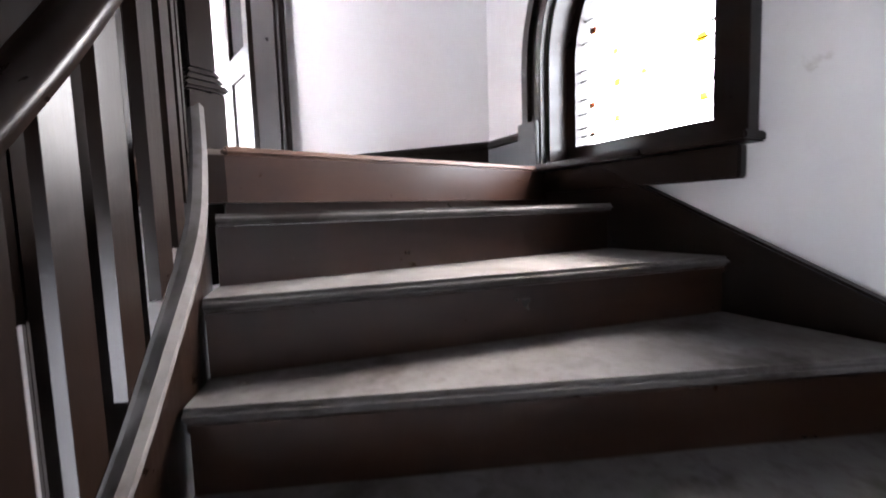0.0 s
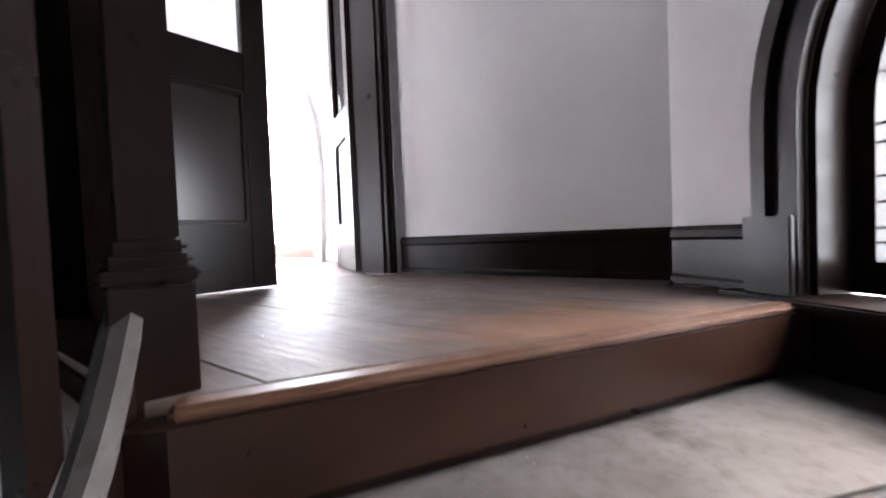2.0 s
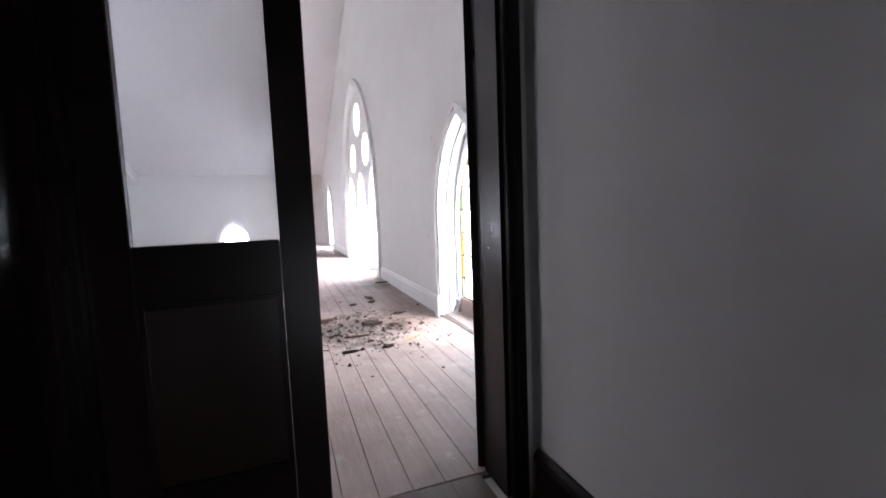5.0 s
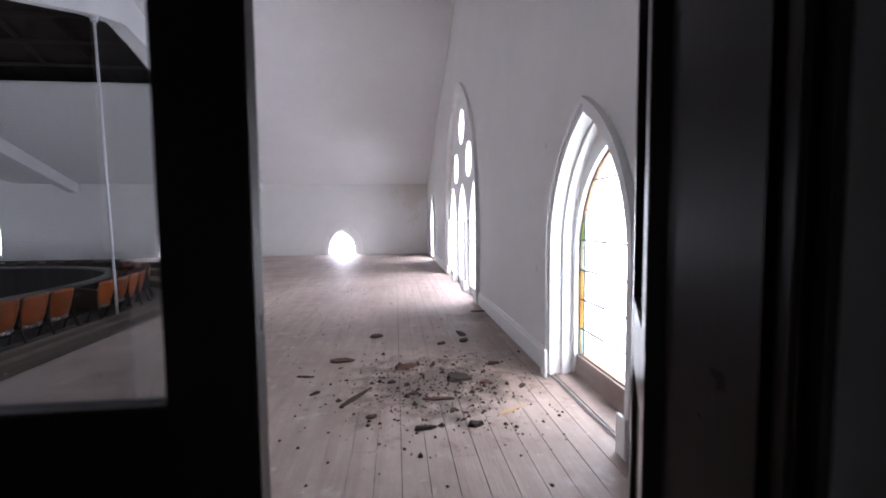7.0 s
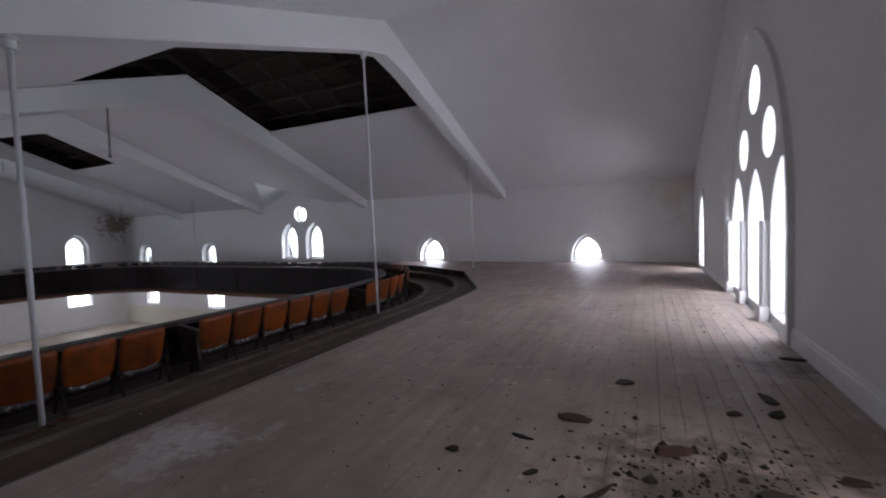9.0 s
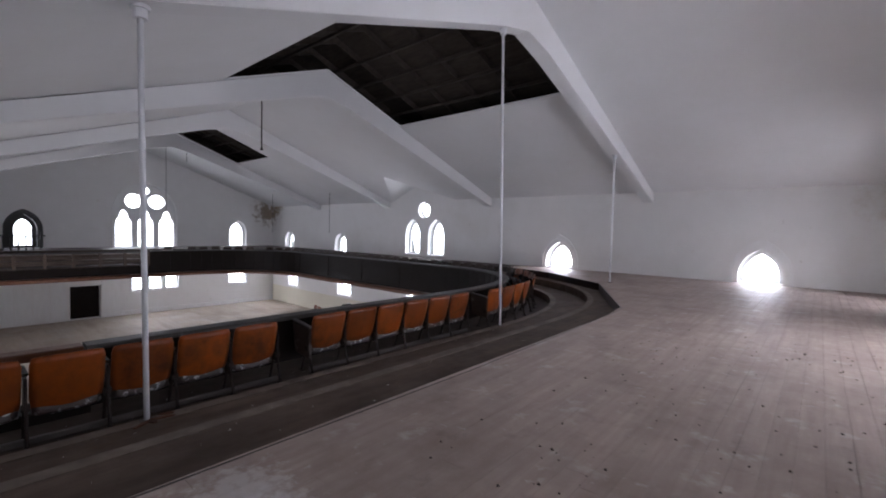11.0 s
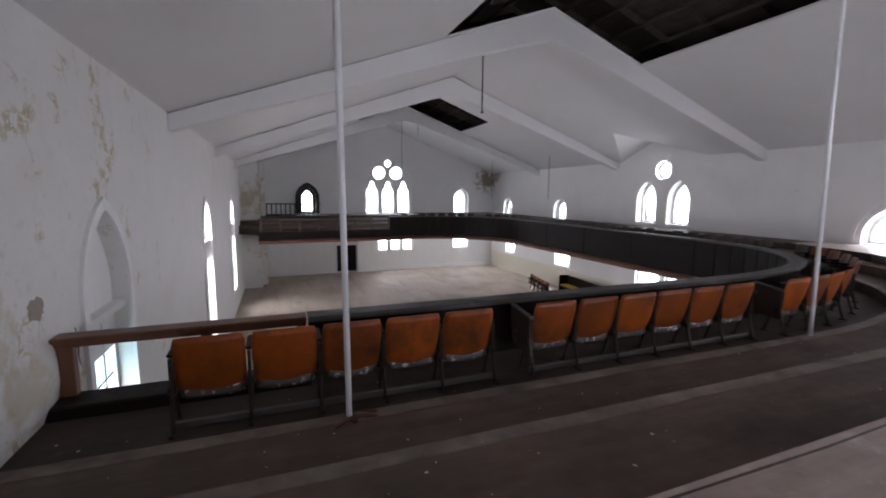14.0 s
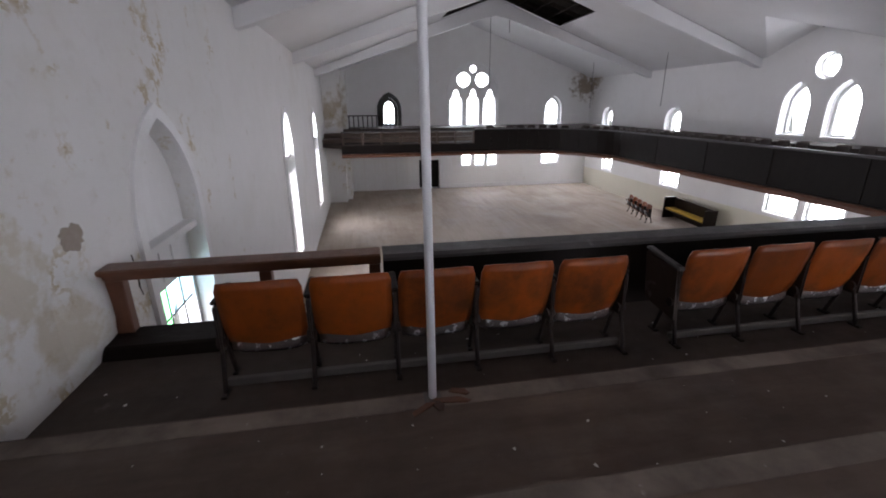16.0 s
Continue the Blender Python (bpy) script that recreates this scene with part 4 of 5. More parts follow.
for k in range(len(NOSE_L) - 1):
    z = -R * k
    a, b = Vector((*NOSE_L[k], 0)), Vector((*NOSE_R[k], 0))
    d = (b - a).normalized()
    back = Vector((-d.y, d.x, 0))
    if k:
        a2, b2 = Vector((*NOSE_L[k - 1], 0)), Vector((*NOSE_R[k - 1], 0))
        bm = bmesh.new()
        d2 = (b2 - a2).normalized()
        back2 = Vector((-d2.y, d2.x, 0)) * 0.045
        pts = [a, b, b2 + back2, a2 + back2]
        prism(bm, [(p.x, p.y) for p in pts], z - 0.036, z - 0.004)
        bmesh.ops.bevel(bm, geom=[e for e in bm.edges if all((v.co.xy - a.xy).dot(Vector((back.x, back.y))) < 0.004 for v in e.verts) and abs(e.verts[0].co.z - e.verts[1].co.z) < 1e-4], offset=0.012, segments=3, affect="EDGES")
        part("tread", bm, DUSTY_AND_LIT_GREY, stairs, "dusty grey worn tread")
    else:
        bm = bmesh.new()
        m0 = Matrix.Translation(a) @ Matrix.Rotation(math.atan2(d.y, d.x), 4, "Z")
        box(bm, 0.0, (b - a).length, 0.0, 0.055, -0.022, 0.002, m0, 0.009)
        part("nosing", bm, WORN_NOSE, stairs, "orange worn front edge of the landing")
    bm = bmesh.new()
    m1 = Matrix.Translation(a + back * 0.028) @ Matrix.Rotation(math.atan2(d.y, d.x), 4, "Z")
    L = (b - a).length
    box(bm, 0.0, L, 0.0, 0.02, z - R - 0.004, z - 0.037, m1)
    box(bm, 0.0, L, -0.014, -0.0005, z - 0.059, z - 0.037, m1, 0.004)
    part("riser", bm, RISER, stairs, "brown riser with scuffs")

# closed string on the inner side, with its cap
inner = [Vector((x - 0.02, y + 0.03, -R * i)) for i, (x, y) in enumerate([(-0.375, -0.54), (-0.455, -0.635), (-0.60, -0.785), *NOSE_L[3:]])]
def smooth_path(pts, n=4):
    out = []
    for i in range(len(pts) - 1):
        p0, p1, p2, p3 = pts[max(i - 1, 0)], pts[i], pts[i + 1], pts[min(i + 2, len(pts) - 1)]
        for j in range(n):
            t = j / n
            out.append(0.5 * ((2 * p1) + (p2 - p0) * t + (2 * p0 - 5 * p1 + 4 * p2 - p3) * t * t + (3 * p1 - p0 - 3 * p2 + p3) * t ** 3))
    return out + [pts[-1]]


curve = smooth_path(inner)
bm = bmesh.new()
sweep(bm, curve, [(-0.026, -0.42), (0.01, -0.42), (0.01, 0.09), (-0.026, 0.09)])
part("inner_string", bm, DARK, stairs, "dark curved inner string")
bm = bmesh.new()
sweep(bm, curve, [(-0.036, 0.092), (0.014, 0.092), (0.018, 0.105), (0.008, 0.13), (-0.006, 0.142), (-0.027, 0.142), (-0.039, 0.12)])
part("string_cap", bm, DUSTY_AND_LIT_GREY, stairs, "dusty grey moulded string cap")
bm = bmesh.new()
sweep(bm, [p + Vector((-0.02, 0, 0)) for p in curve], [(-0.035, 0.75), (0.03, 0.75), (0.03, 0.762), (0.045, 0.772), (0.042, 0.80), (0.02, 0.83), (-0.025, 0.83), (-0.047, 0.80), (-0.05, 0.772), (-0.035, 0.762)])
part("handrail", bm, DARK, stairs, "dark polished moulded hand rail", True)
# flat plank balusters
step = 0
acc = 0.0
for i in range(2, len(curve) - 1):
    acc += (curve[i] - curve[i - 1]).xy.length
    if acc < 0.085:
        continue
    acc = 0.0
    p, q = curve[i], curve[i + 1]
    d = q - p
    m2 = Matrix.Translation(p + Vector((-0.02, 0.0, 0))) @ Matrix.Rotation(math.atan2(d.y, d.x), 4, "Z")
    bm = bmesh.new()
    s = d.z / max(d.xy.length, 1e-4)
    vs = box(bm, -0.027, 0.027, -0.012, 0.012, 0.14, 0.752)
    for v in vs:
        v.co.z += v.co.x * s
        v.co = m2 @ v.co
    part("baluster", bm, DARK, stairs)
# boarded partition from the newel to the door casing, on a moulded base
pa, pb = Vector((-0.325, -0.40, 0)), Vector((-0.165, 0.545, 0))
pd = pb - pa
MP = Matrix.Translation(pa) @ Matrix.Rotation(math.atan2(pd.y, pd.x), 4, "Z")
bm = bmesh.new()
box(bm, 0, pd.length, 0.0, 0.03, 0.004, TOP, MP)
partition = setting("wall_landing_partition", bm, DARK, "dark board partition beside the newel post")
for k in range(6):
    bm = bmesh.new()
    u = pd.length * k / 6
    box(bm, u + 0.003, u + pd.length / 6 - 0.003, -0.012, -0.0005, 0.21, TOP, MP, 0.003)
    part("board", bm, DARK, partition)
bm = bmesh.new()
sweep(bm, [pa, pa.lerp(pb, 0.5) + Vector((0.02, 0, 0)), pb], [(0.013, 0.004), (0.05, 0.004), (0.05, 0.14), (0.066, 0.15), (0.066, 0.168), (0.05, 0.182), (0.036, 0.205), (0.013, 0.208)])
part("base_moulding", bm, DARK, partition, "tall moulded base under a paler cap")
# thin paler cap: light on the base's top edge put into colour
bm = bmesh.new()
sweep(bm, [pa, pa.lerp(pb, 0.5) + Vector((0.02, 0, 0)), pb], [(0.013, 0.2085), (0.036, 0.2085), (0.04, 0.214), (0.03, 0.222), (0.013, 0.224)])
part("base_cap", bm, DUSTY_AND_LIT_GREY, partition, "grey cap of the base, its lit top painted in")
# newel post
newel = thing("newel_post", "dark square newel post with a moulded base block", "newel post", pose(-0.342, -0.485, 0, 0, 0, -12))
bm = bmesh.new()
box(bm, -0.055, 0.055, -0.055, 0.055, -0.40, 0.165, None, 0.005)
part("base_block", bm, DARK, newel)
bm = bmesh.new()
box(bm, -0.064, 0.064, -0.064, 0.064, 0.166, 0.186, None, 0.007)
box(bm, -0.055, 0.055, -0.055, 0.055, 0.1865, 0.206, None, 0.008)
box(bm, -0.048, 0.048, -0.048, 0.048, 0.2065, 0.226, None, 0.007)
part("base_moulding", bm, DARK, newel)
bm = bmesh.new()
box(bm, -0.04, 0.04, -0.04, 0.04, 0.2265, 1.12, None, 0.005)
part("shaft", bm, DARK, newel)
bm = bmesh.new()
box(bm, -0.056, 0.056, -0.056, 0.056, 1.121, 1.16, None, 0.01)
box(bm, -0.042, 0.042, -0.042, 0.042, 1.161, 1.20, None, 0.012)
part("cap", bm, DARK, newel)
# wall string below the window, its cap, and the landing baseboards
bm = bmesh.new()
n = math.hypot(TW[2][0] - TW[1][0], TW[2][1] - TW[1][1])
ws = [(0.50, -0.10), (0.50, -0.75), (n, -1.3), (n, -0.52), (0.90, -0.06)]
plate(bm, ws, [], -0.028, -0.002, MB)
part("wall_string", bm, DARK, stairs, "dark skirting board rising with the steps")
bm = bmesh.new()
for a, b in (((0.90, -0.06), (n, -0.52)),):
    L = math.hypot(b[0] - a[0], b[1] - a[1])
    box(bm, 0, L, -0.05, -0.004, 0.0, 0.035, MB @ Matrix.Translation((a[0], 0, a[1])) @ Matrix.Rotation(-math.atan2(b[1] - a[1], b[0] - a[0]), 4, "Y"), 0.008)
part("wall_string_cap", bm, DARK, stairs)
bm = bmesh.new()
e = Vector((*TW[3], 0)) - Vector((*TW[2], 0))
MC = Matrix.Translation((*TW[2], 0)) @ Matrix.Rotation(math.atan2(e.y, e.x), 4, "Z")
plate(bm, [(0, -0.54), (e.length, -0.60), (e.length, -1.5), (0, -1.3)], [], -0.028, -0.002, MC)
box(bm, 0, e.length, -0.05, -0.004, 0.0, 0.035, MC @ Matrix.Translation((0, 0, -0.53)) @ Matrix.Rotation(0.1, 4, "Y"), 0.008)
part("wall_string", bm, DARK, stairs)


def baseboard(a, b, h=0.215):
    a, b = Vector((*a, 0)), Vector((*b, 0))
    d = b - a
    m = Matrix.Translation(a) @ Matrix.Rotation(math.atan2(d.y, d.x), 4, "Z")
    bm = bmesh.new()
    sweep(bm, [a, b], [(0.002, 0.004), (0.03, 0.004), (0.03, 0.025), (0.022, 0.035), (0.022, h - 0.05), (0.03, h - 0.04), (0.026, h - 0.015), (0.012, h), (0.002, h)])
    ob = part("baseboard", bm, DARK, None, "tall dark moulded baseboard with white scuffs")
    return tagged(ob, "", "baseboard", kind="structure")


baseboard((1.327, 0.57), (1.327, -0.895))
baseboard((1.314, -0.91), (1.086, -1.182))

# stair window: dark frame, deep reveal, coloured leaded glass
win = thing("window_40", "arched stained-glass stair window in a heavy dark wooden frame", "window", MB, kind="structure")
bm = bmesh.new()
cx, w, base, spring, apex = SW
ring(bm, arch(cx, w + 0.24, 0.012, spring, apex + 0.15), arch(cx, w + 0.15, 0.012, spring, apex + 0.09), -0.06, -0.002)
ring(bm, arch(cx, w + 0.146, 0.012, spring, apex + 0.088), arch(cx, w, 0.012, spring, apex), -0.035, -0.002)
part("casing", bm, DARK, win, "dark moulded arch casing")
bm = bmesh.new()
for s in (-1,):
    box(bm, cx + s * (w / 2 + 0.06) - 0.075, cx + s * (w / 2 + 0.06) + 0.075, -0.08, -0.0605, 0.012, 0.235, None, 0.005)
part("plinth_block", bm, DARK, win)
bm = bmesh.new()
ring(bm, arch(cx, w - 0.002, 0.012, spring, apex - 0.001), arch(cx, w - 0.05, 0.012, spring, apex - 0.03), 0.0, 0.12)
ring(bm, arch(cx, w - 0.05, 0.013, spring, apex - 0.032), arch(cx, w - 0.16, 0.10, spring, apex - 0.11), 0.12, 0.20, True)
part("window_frame", bm, DARK, win)
bm = bmesh.new()
box(bm, cx - w / 2 - 0.20, cx + w / 2 + 0.14, -0.11, 0.11, -0.022, 0.011, None, 0.006)
part("window_sill", bm, DARK, win)
bm = bmesh.new()
box(bm, cx - w / 2 - 0.16, cx + w / 2 + 0.09, -0.045, -0.003, -0.13, -0.023, None, 0.005)
part("apron", bm, DARK, win)
gl = arch(cx, w - 0.16, 0.10, spring, apex - 0.11)
leaded(win, gl, 0.16, (), (0.15, 0.19, 0.26, 0.33, 0.42, 0.47, 0.60, 0.70, 0.80, 0.90), (GLASS,), 50, 0.007)
for i, (u, v, s, g) in enumerate(((-0.27, 0.15, 0.017, GLASS_BROWN), (-0.12, 0.2, 0.02, GLASS_AMBER), (-0.27, 0.29, 0.022, GLASS_BROWN), (-0.12, 0.36, 0.024, GLASS_AMBER), (-0.13, 0.50, 0.02, GLASS_AMBER),
                                  (-0.26, 0.64, 0.024, GLASS_BROWN), (0.02, 0.37, 0.018, GLASS_AMBER), (0.27, 0.42, 0.024, GLASS_AMBER), (0.28, 0.2, 0.02, GLASS_AMBER), (-0.1, 0.76, 0.022, GLASS_AMBER), (0.2, 0.93, 0.024, GLASS_BROWN), (-0.18, 0.92, 0.024, GLASS_BROWN))):
    s *= 0.75
    bm = bmesh.new()
    prism(bm, [(cx + u - s, v - s), (cx + u + s, v - s * 0.9), (cx + u + s, v + s), (cx + u - s, v + s * 0.9)], -0.003, 0.003, Matrix(((1, 0, 0, 0), (0, 0, 1, 0.152), (0, 1, 0, 0), (0, 0, 0, 1))))
    part("coloured_pane", bm, g, win, "small amber glass square")
mm = MB @ pose(cx, 0.34, 0.62)
sky_lamp(*mm.translation, math.degrees(MB.to_euler().z), 0.9, 1.4, 8.0, 0)

# ---- double doors ----
LEAF_W = 0.632


def door_leaf(name, m, label, glazing):
    """Half-glazed leaf, hinged at local x = 0, face to -y."""
    leaf = thing(name, label, "door", m, kind="structure")
    W, H, T = LEAF_W, 2.2, 0.042
    st = 0.112
    for x0, x1 in ((0, st), (W - st, W)):
        bm = bmesh.new()
        box(bm, x0, x1, 0, T, 0.012, H, None, 0.003)
        part("stile", bm, DARK, leaf)
    for z0, z1 in ((0.012, 0.305), (0.90, 1.075), (H - 0.12, H)):
        bm = bmesh.new()
        box(bm, st + 0.001, W - st - 0.001, 0.001, T - 0.001, z0, z1, None, 0.003)
        part("rail", bm, DARK, leaf)
    bm = bmesh.new()
    box(bm, st + 0.001, W - st - 0.001, 0.014, T - 0.014, 0.306, 0.899)
    part("panel", bm, POLISHED, leaf, "recessed lower panel, polished by wear")
    bm = bmesh.new()
    for f, y in ((0.002, 0.0045), (T - 0.012, T - 0.0045)):
        for x0, x1, z0, z1 in ((st + 0.002, st + 0.018, 0.307, 0.898), (W - st - 0.018, W - st - 0.002, 0.307, 0.898), (st + 0.02, W - st - 0.02, 0.307, 0.323), (st + 0.02, W - st - 0.02, 0.882, 0.898)):
            box(bm, x0, x1, f, f + 0.01, z0, z1)
    part("moulding", bm, DARK, leaf)
    bm = bmesh.new()
    box(bm, st + 0.001, W - st - 0.001, 0.018, 0.024, 1.076, H - 0.121)
    g = part("pane", bm, glazing, leaf, "upper pane")
    g.visible_shadow = False
    return leaf


# nearly opaque dark tint for the open leaf's upper pane
DARK_GLASS = glass_mat("near_black_glass", (0.05, 0.05, 0.055), 0.06, 0.05)
DOOR_GLASS = glass_mat("door_glass", (0.84, 0.86, 0.87), 0.10, 0.0)
door_leaf("door_1", pose(-0.084, 0.67, 0), "closed dark wooden door leaf with a glass upper pane", DOOR_GLASS)
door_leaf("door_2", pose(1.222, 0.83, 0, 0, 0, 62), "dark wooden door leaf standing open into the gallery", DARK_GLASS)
frame_ob = thing("door_frame", "dark moulded door casing between landing and gallery", "door frame", pose(LX, LY, 0), kind="structure")
for x0, x1 in ((-0.36, -0.155), (1.172, 1.24)):
    bm = bmesh.new()
    box(bm, x0, x1, 0.635, 0.669, 0.004, DOOR_H, None, 0.005)
    box(bm, x0 + 0.02, x1 - 0.02, 0.62, 0.6345, 0.004, DOOR_H, None, 0.005)
    part("casing", bm, DARK, frame_ob)
for x0, x1 in ((-0.1665, -0.138), (1.158, 1.1825)):
    bm = bmesh.new()
    box(bm, x0, x1, 0.67, 0.875, 0.004, DOOR_H - 0.002)
    part("jamb", bm, DARK, frame_ob)
bm = bmesh.new()
box(bm, -0.36, 1.24, 0.63, 0.669, DOOR_H + 0.001, DOOR_H + 0.16)
part("head", bm, DARK, frame_ob)


# ---- steel posts, hanging rods ----
def post(x, y, z0, z1, lean):
    p = thing("steel_post", "thin white-painted steel post holding up the roof beam", "post", pose(x, y, z0), "gallery posts")
    bm = bmesh.new()
    tube(bm, (0, 0, 0.012), (0, -lean, z1 - z0 - 0.10), 0.023, 16)
    part("shaft", bm, WHITE_METAL, p, "", True)
    bm = bmesh.new()
    box(bm, -0.05, 0.05, -0.05, 0.05, 0.0, 0.012)
    part("base_plate", bm, PLANK, p, "rusty base plate")
    bm = bmesh.new()
    tube(bm, (0, -lean, z1 - z0 - 0.11), (0, -lean, z1 - z0 - 0.03), 0.055, 16)
    tube(bm, (0, -lean, z1 - z0 - 0.035), (0, -lean, z1 - z0), 0.075, 16)
    part("collar", bm, WHITE_METAL, p)


for y, z0, lean in ((3.10, LEVELS[2], 0.03), (8.61, LEVELS[2], 0.16), (14.03, 0.0, 0.0)):
    post(BEAMS[0] + 0.03, y, z0, beam_under(y - lean) - 0.003, lean)
rod = thing("hanging_rod", "thin dark pendant rod hanging from the ceiling ridge", "pendant rod", pose(-14.3, 8.95, RIDGE - 0.06))
bm = bmesh.new()
tube(bm, (0, 0, -1.75), (0, 0, 0.0), 0.022, 10)
part("rod", bm, IRON, rod)
bm = bmesh.new()
tube(bm, (0, 0, -0.06), (0, 0, 0.0), 0.07, 14)
part("rose", bm, IRON, rod)
bm = bmesh.new()
tube(bm, (0, 0, -1.80), (0, 0, -1.752), 0.05, 14)
part("end_knob", bm, IRON, rod)
for x, y, l in ((-23.8, 8.9, 3.2), (-20.6, 15.9, 2.2), (-26.4, 15.6, 2.4), (-23.8, 9.8, 0.5)):
    z = beam_under(y) if abs(x + 23.8) < 0.1 else roof_z(y)
    w = thing("hanging_wire", "thin grey wire hanging from the ceiling", "wire", pose(x, y, z))
    bm = bmesh.new()
    tube(bm, (0, 0, -l), (0, 0, 0.0), 0.012, 6)
    part("wire", bm, LEAD if l < 1 else PLANK, w)


# ---- theatre seats ----
PITCH = 0.558


def seat_backrest(half=0.257):
    bm = bmesh.new()
    nu, nv = 10, 8
    rows = []
    for side in (0, 1):
        g = []
        for j in range(nv + 1):
            v = j / nv
            z = 0.235 + 0.535 * v
            hw = half if v > 0.35 else half - 0.035 * (1 - v / 0.35) ** 2
            if v > 0.9:
                hw -= 0.018 * ((v - 0.9) / 0.1) ** 2
            if v < 0.1:
                hw -= 0.02 * (1 - v / 0.1) ** 2
            r = []
            for i in range(nu + 1):
                u = -1 + 2 * i / nu
                bow = 0.035 * (1 - u * u)
                lean = 0.13 * (v - 0.15) + 0.02 * math.sin(v * 2.6)
                drop = 0.012 * abs(u) ** 4 if v > 0.95 else (0.025 * abs(u) ** 3 if v < 0.05 else 0)
                r.append(bm.verts.new((u * hw, -(bow * 0.9 + lean) - side * 0.013 + 0.06, z - drop * (1 if v > 0.5 else -1))))
            g.append(r)
        rows.append(g)
    for side in (0, 1):
        for j in range(nv):
            for i in range(nu):
                bm.faces.new((rows[side][j][i], rows[side][j][i + 1], rows[side][j + 1][i + 1], rows[side][j + 1][i]))
    rim = [(0, i) for i in range(nu)] + [(j, nu) for j in range(nv)] + [(nv, i) for i in range(nu, 0, -1)] + [(j, 0) for j in range(nv, 0, -1)]
    for k in range(len(rim)):
        (j, i), (j2, i2) = rim[k], rim[(k + 1) % len(rim)]
        bm.faces.new((rows[0][j][i], rows[0][j2][i2], rows[1][j2][i2], rows[1][j][i]))
    return bm


def seat_standard(parent, x, name="standard"):
    bm = bmesh.new()
    tube(bm, (x, -0.10, 0.02), (x, 0.02, 0.42), 0.016, 8)
    tube(bm, (x, 0.16, 0.02), (x, 0.03, 0.40), 0.016, 8)
    box(bm, x - 0.018, x + 0.018, -0.15, -0.05, 0.0, 0.02, None, 0.004)
    box(bm, x - 0.018, x + 0.018, 0.12, 0.21, 0.0, 0.02, None, 0.004)
    box(bm, x - 0.012, x + 0.012, -0.05, 0.09, 0.26, 0.60, None, 0.01)
    tube(bm, (x - 0.03, 0.0, 0.33), (x + 0.03, 0.0, 0.33), 0.035, 10)
    s = part(name, bm, IRON, parent, "dark rusty cast-iron standard")
    bm = bmesh.new()
    box(bm, x - 0.024, x + 0.024, -0.03, 0.30, 0.602, 0.628, None, 0.008)
    part("armrest", bm, BLACK_WOOD, s, "worn black wooden armrest")


def seat_folded():
    """The tipped-up seat, its rounded underside below the backrest."""
    bm = bmesh.new()
    nu, nv = 8, 8
    g = []
    for j in range(nv + 1):
        t = j / nv
        a = -0.35 + t * 2.2
        r = []
        for i in range(nu + 1):
            u = -1 + 2 * i / nu
            k = 1 - 0.25 * u ** 4
            r.append(bm.verts.new((u * 0.238, 0.10 - 0.085 * k * math.cos(a), 0.30 - 0.075 * k * math.sin(1.2 - a * 1.1) + 0.16 * t)))
        g.append(r)
    for j in range(nv):
        for i in range(nu):
            bm.faces.new((g[j][i], g[j][i + 1], g[j + 1][i + 1], g[j + 1][i]))
    ed = [e for e in bm.edges if e.is_boundary]
    bmesh.ops.holes_fill(bm, edges=ed, sides=0)
    return bm


def seat_end_panel(parent, x):
    """Solid aisle end with a sloping armrest."""
    bm = bmesh.new()
    plate(bm, [(-0.06, 0.20), (0.30, 0.24), (0.36, 0.62), (0.30, 0.66), (-0.02, 0.60)], [], x - 0.02, x + 0.012)
    for v in bm.verts:
        v.co = (v.co.y, v.co.x, v.co.z)
    e = part("end_panel", bm, DARK_PLY, parent, "dark scuffed wooden aisle panel")
    bm = bmesh.new()
    box(bm, -0.03, 0.03, 0.0, 0.41, -0.012, 0.014, Matrix.Translation((x - 0.004, -0.05, 0.605)) @ Matrix.Rotation(0.13, 4, "X"), 0.008)
    part("armrest", bm, CAP, e, "worn grey armrest")


def make_seat(double, dark=False, end=False):
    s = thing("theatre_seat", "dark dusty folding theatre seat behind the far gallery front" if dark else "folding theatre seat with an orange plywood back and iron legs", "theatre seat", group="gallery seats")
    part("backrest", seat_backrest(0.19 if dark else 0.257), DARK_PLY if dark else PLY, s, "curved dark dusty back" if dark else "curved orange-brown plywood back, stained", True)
    part("seat", seat_folded(), SEATPAD, s, "tipped-up seat under dusty torn plastic, white glints painted on", True)
    seat_standard(s, -PITCH / 2)
    if end:
        seat_end_panel(s, -PITCH / 2)
    if double:
        seat_standard(s, PITCH / 2)
    return s


seat_a = make_seat(False)
seat_b = make_seat(True)
seat_c = make_seat(False, True)
seat_d = make_seat(False, False, True)
used = {}


def place_seat(double, m, dark=False, end=False):
    key = "d" if end else "c" if dark else "b" if double else "a"
    src = {"a": seat_a, "b": seat_b, "c": seat_c, "d": seat_d}[key]
    if key not in used:
        used[key] = True
        src.matrix_world = m
        return src
    return copy_thing(src, m)


def footboard(a, b):
    a, b = Vector((*a, LEVELS[3])), Vector((*b, LEVELS[3]))
    bm = bmesh.new()
    d = b - a
    box(bm, 0, d.length, -0.02, 0.02, 0.021, 0.075, Matrix.Translation(a) @ Matrix.Rotation(math.atan2(d.y, d.x), 4, "Z"), 0.004)
    tagged(part("seat_foot_rail", bm, PLANK, None, "grey wooden rail joining the seat feet"), "", "rail", "seat foot rails")


# straight rows: seat's +y faces the nave (west)
SX = -5.02
def row_seat(y, x, rz, double=False, end=False):
    return place_seat(double, pose(x, y, LEVELS[3], 0, 0, rz), False, end)


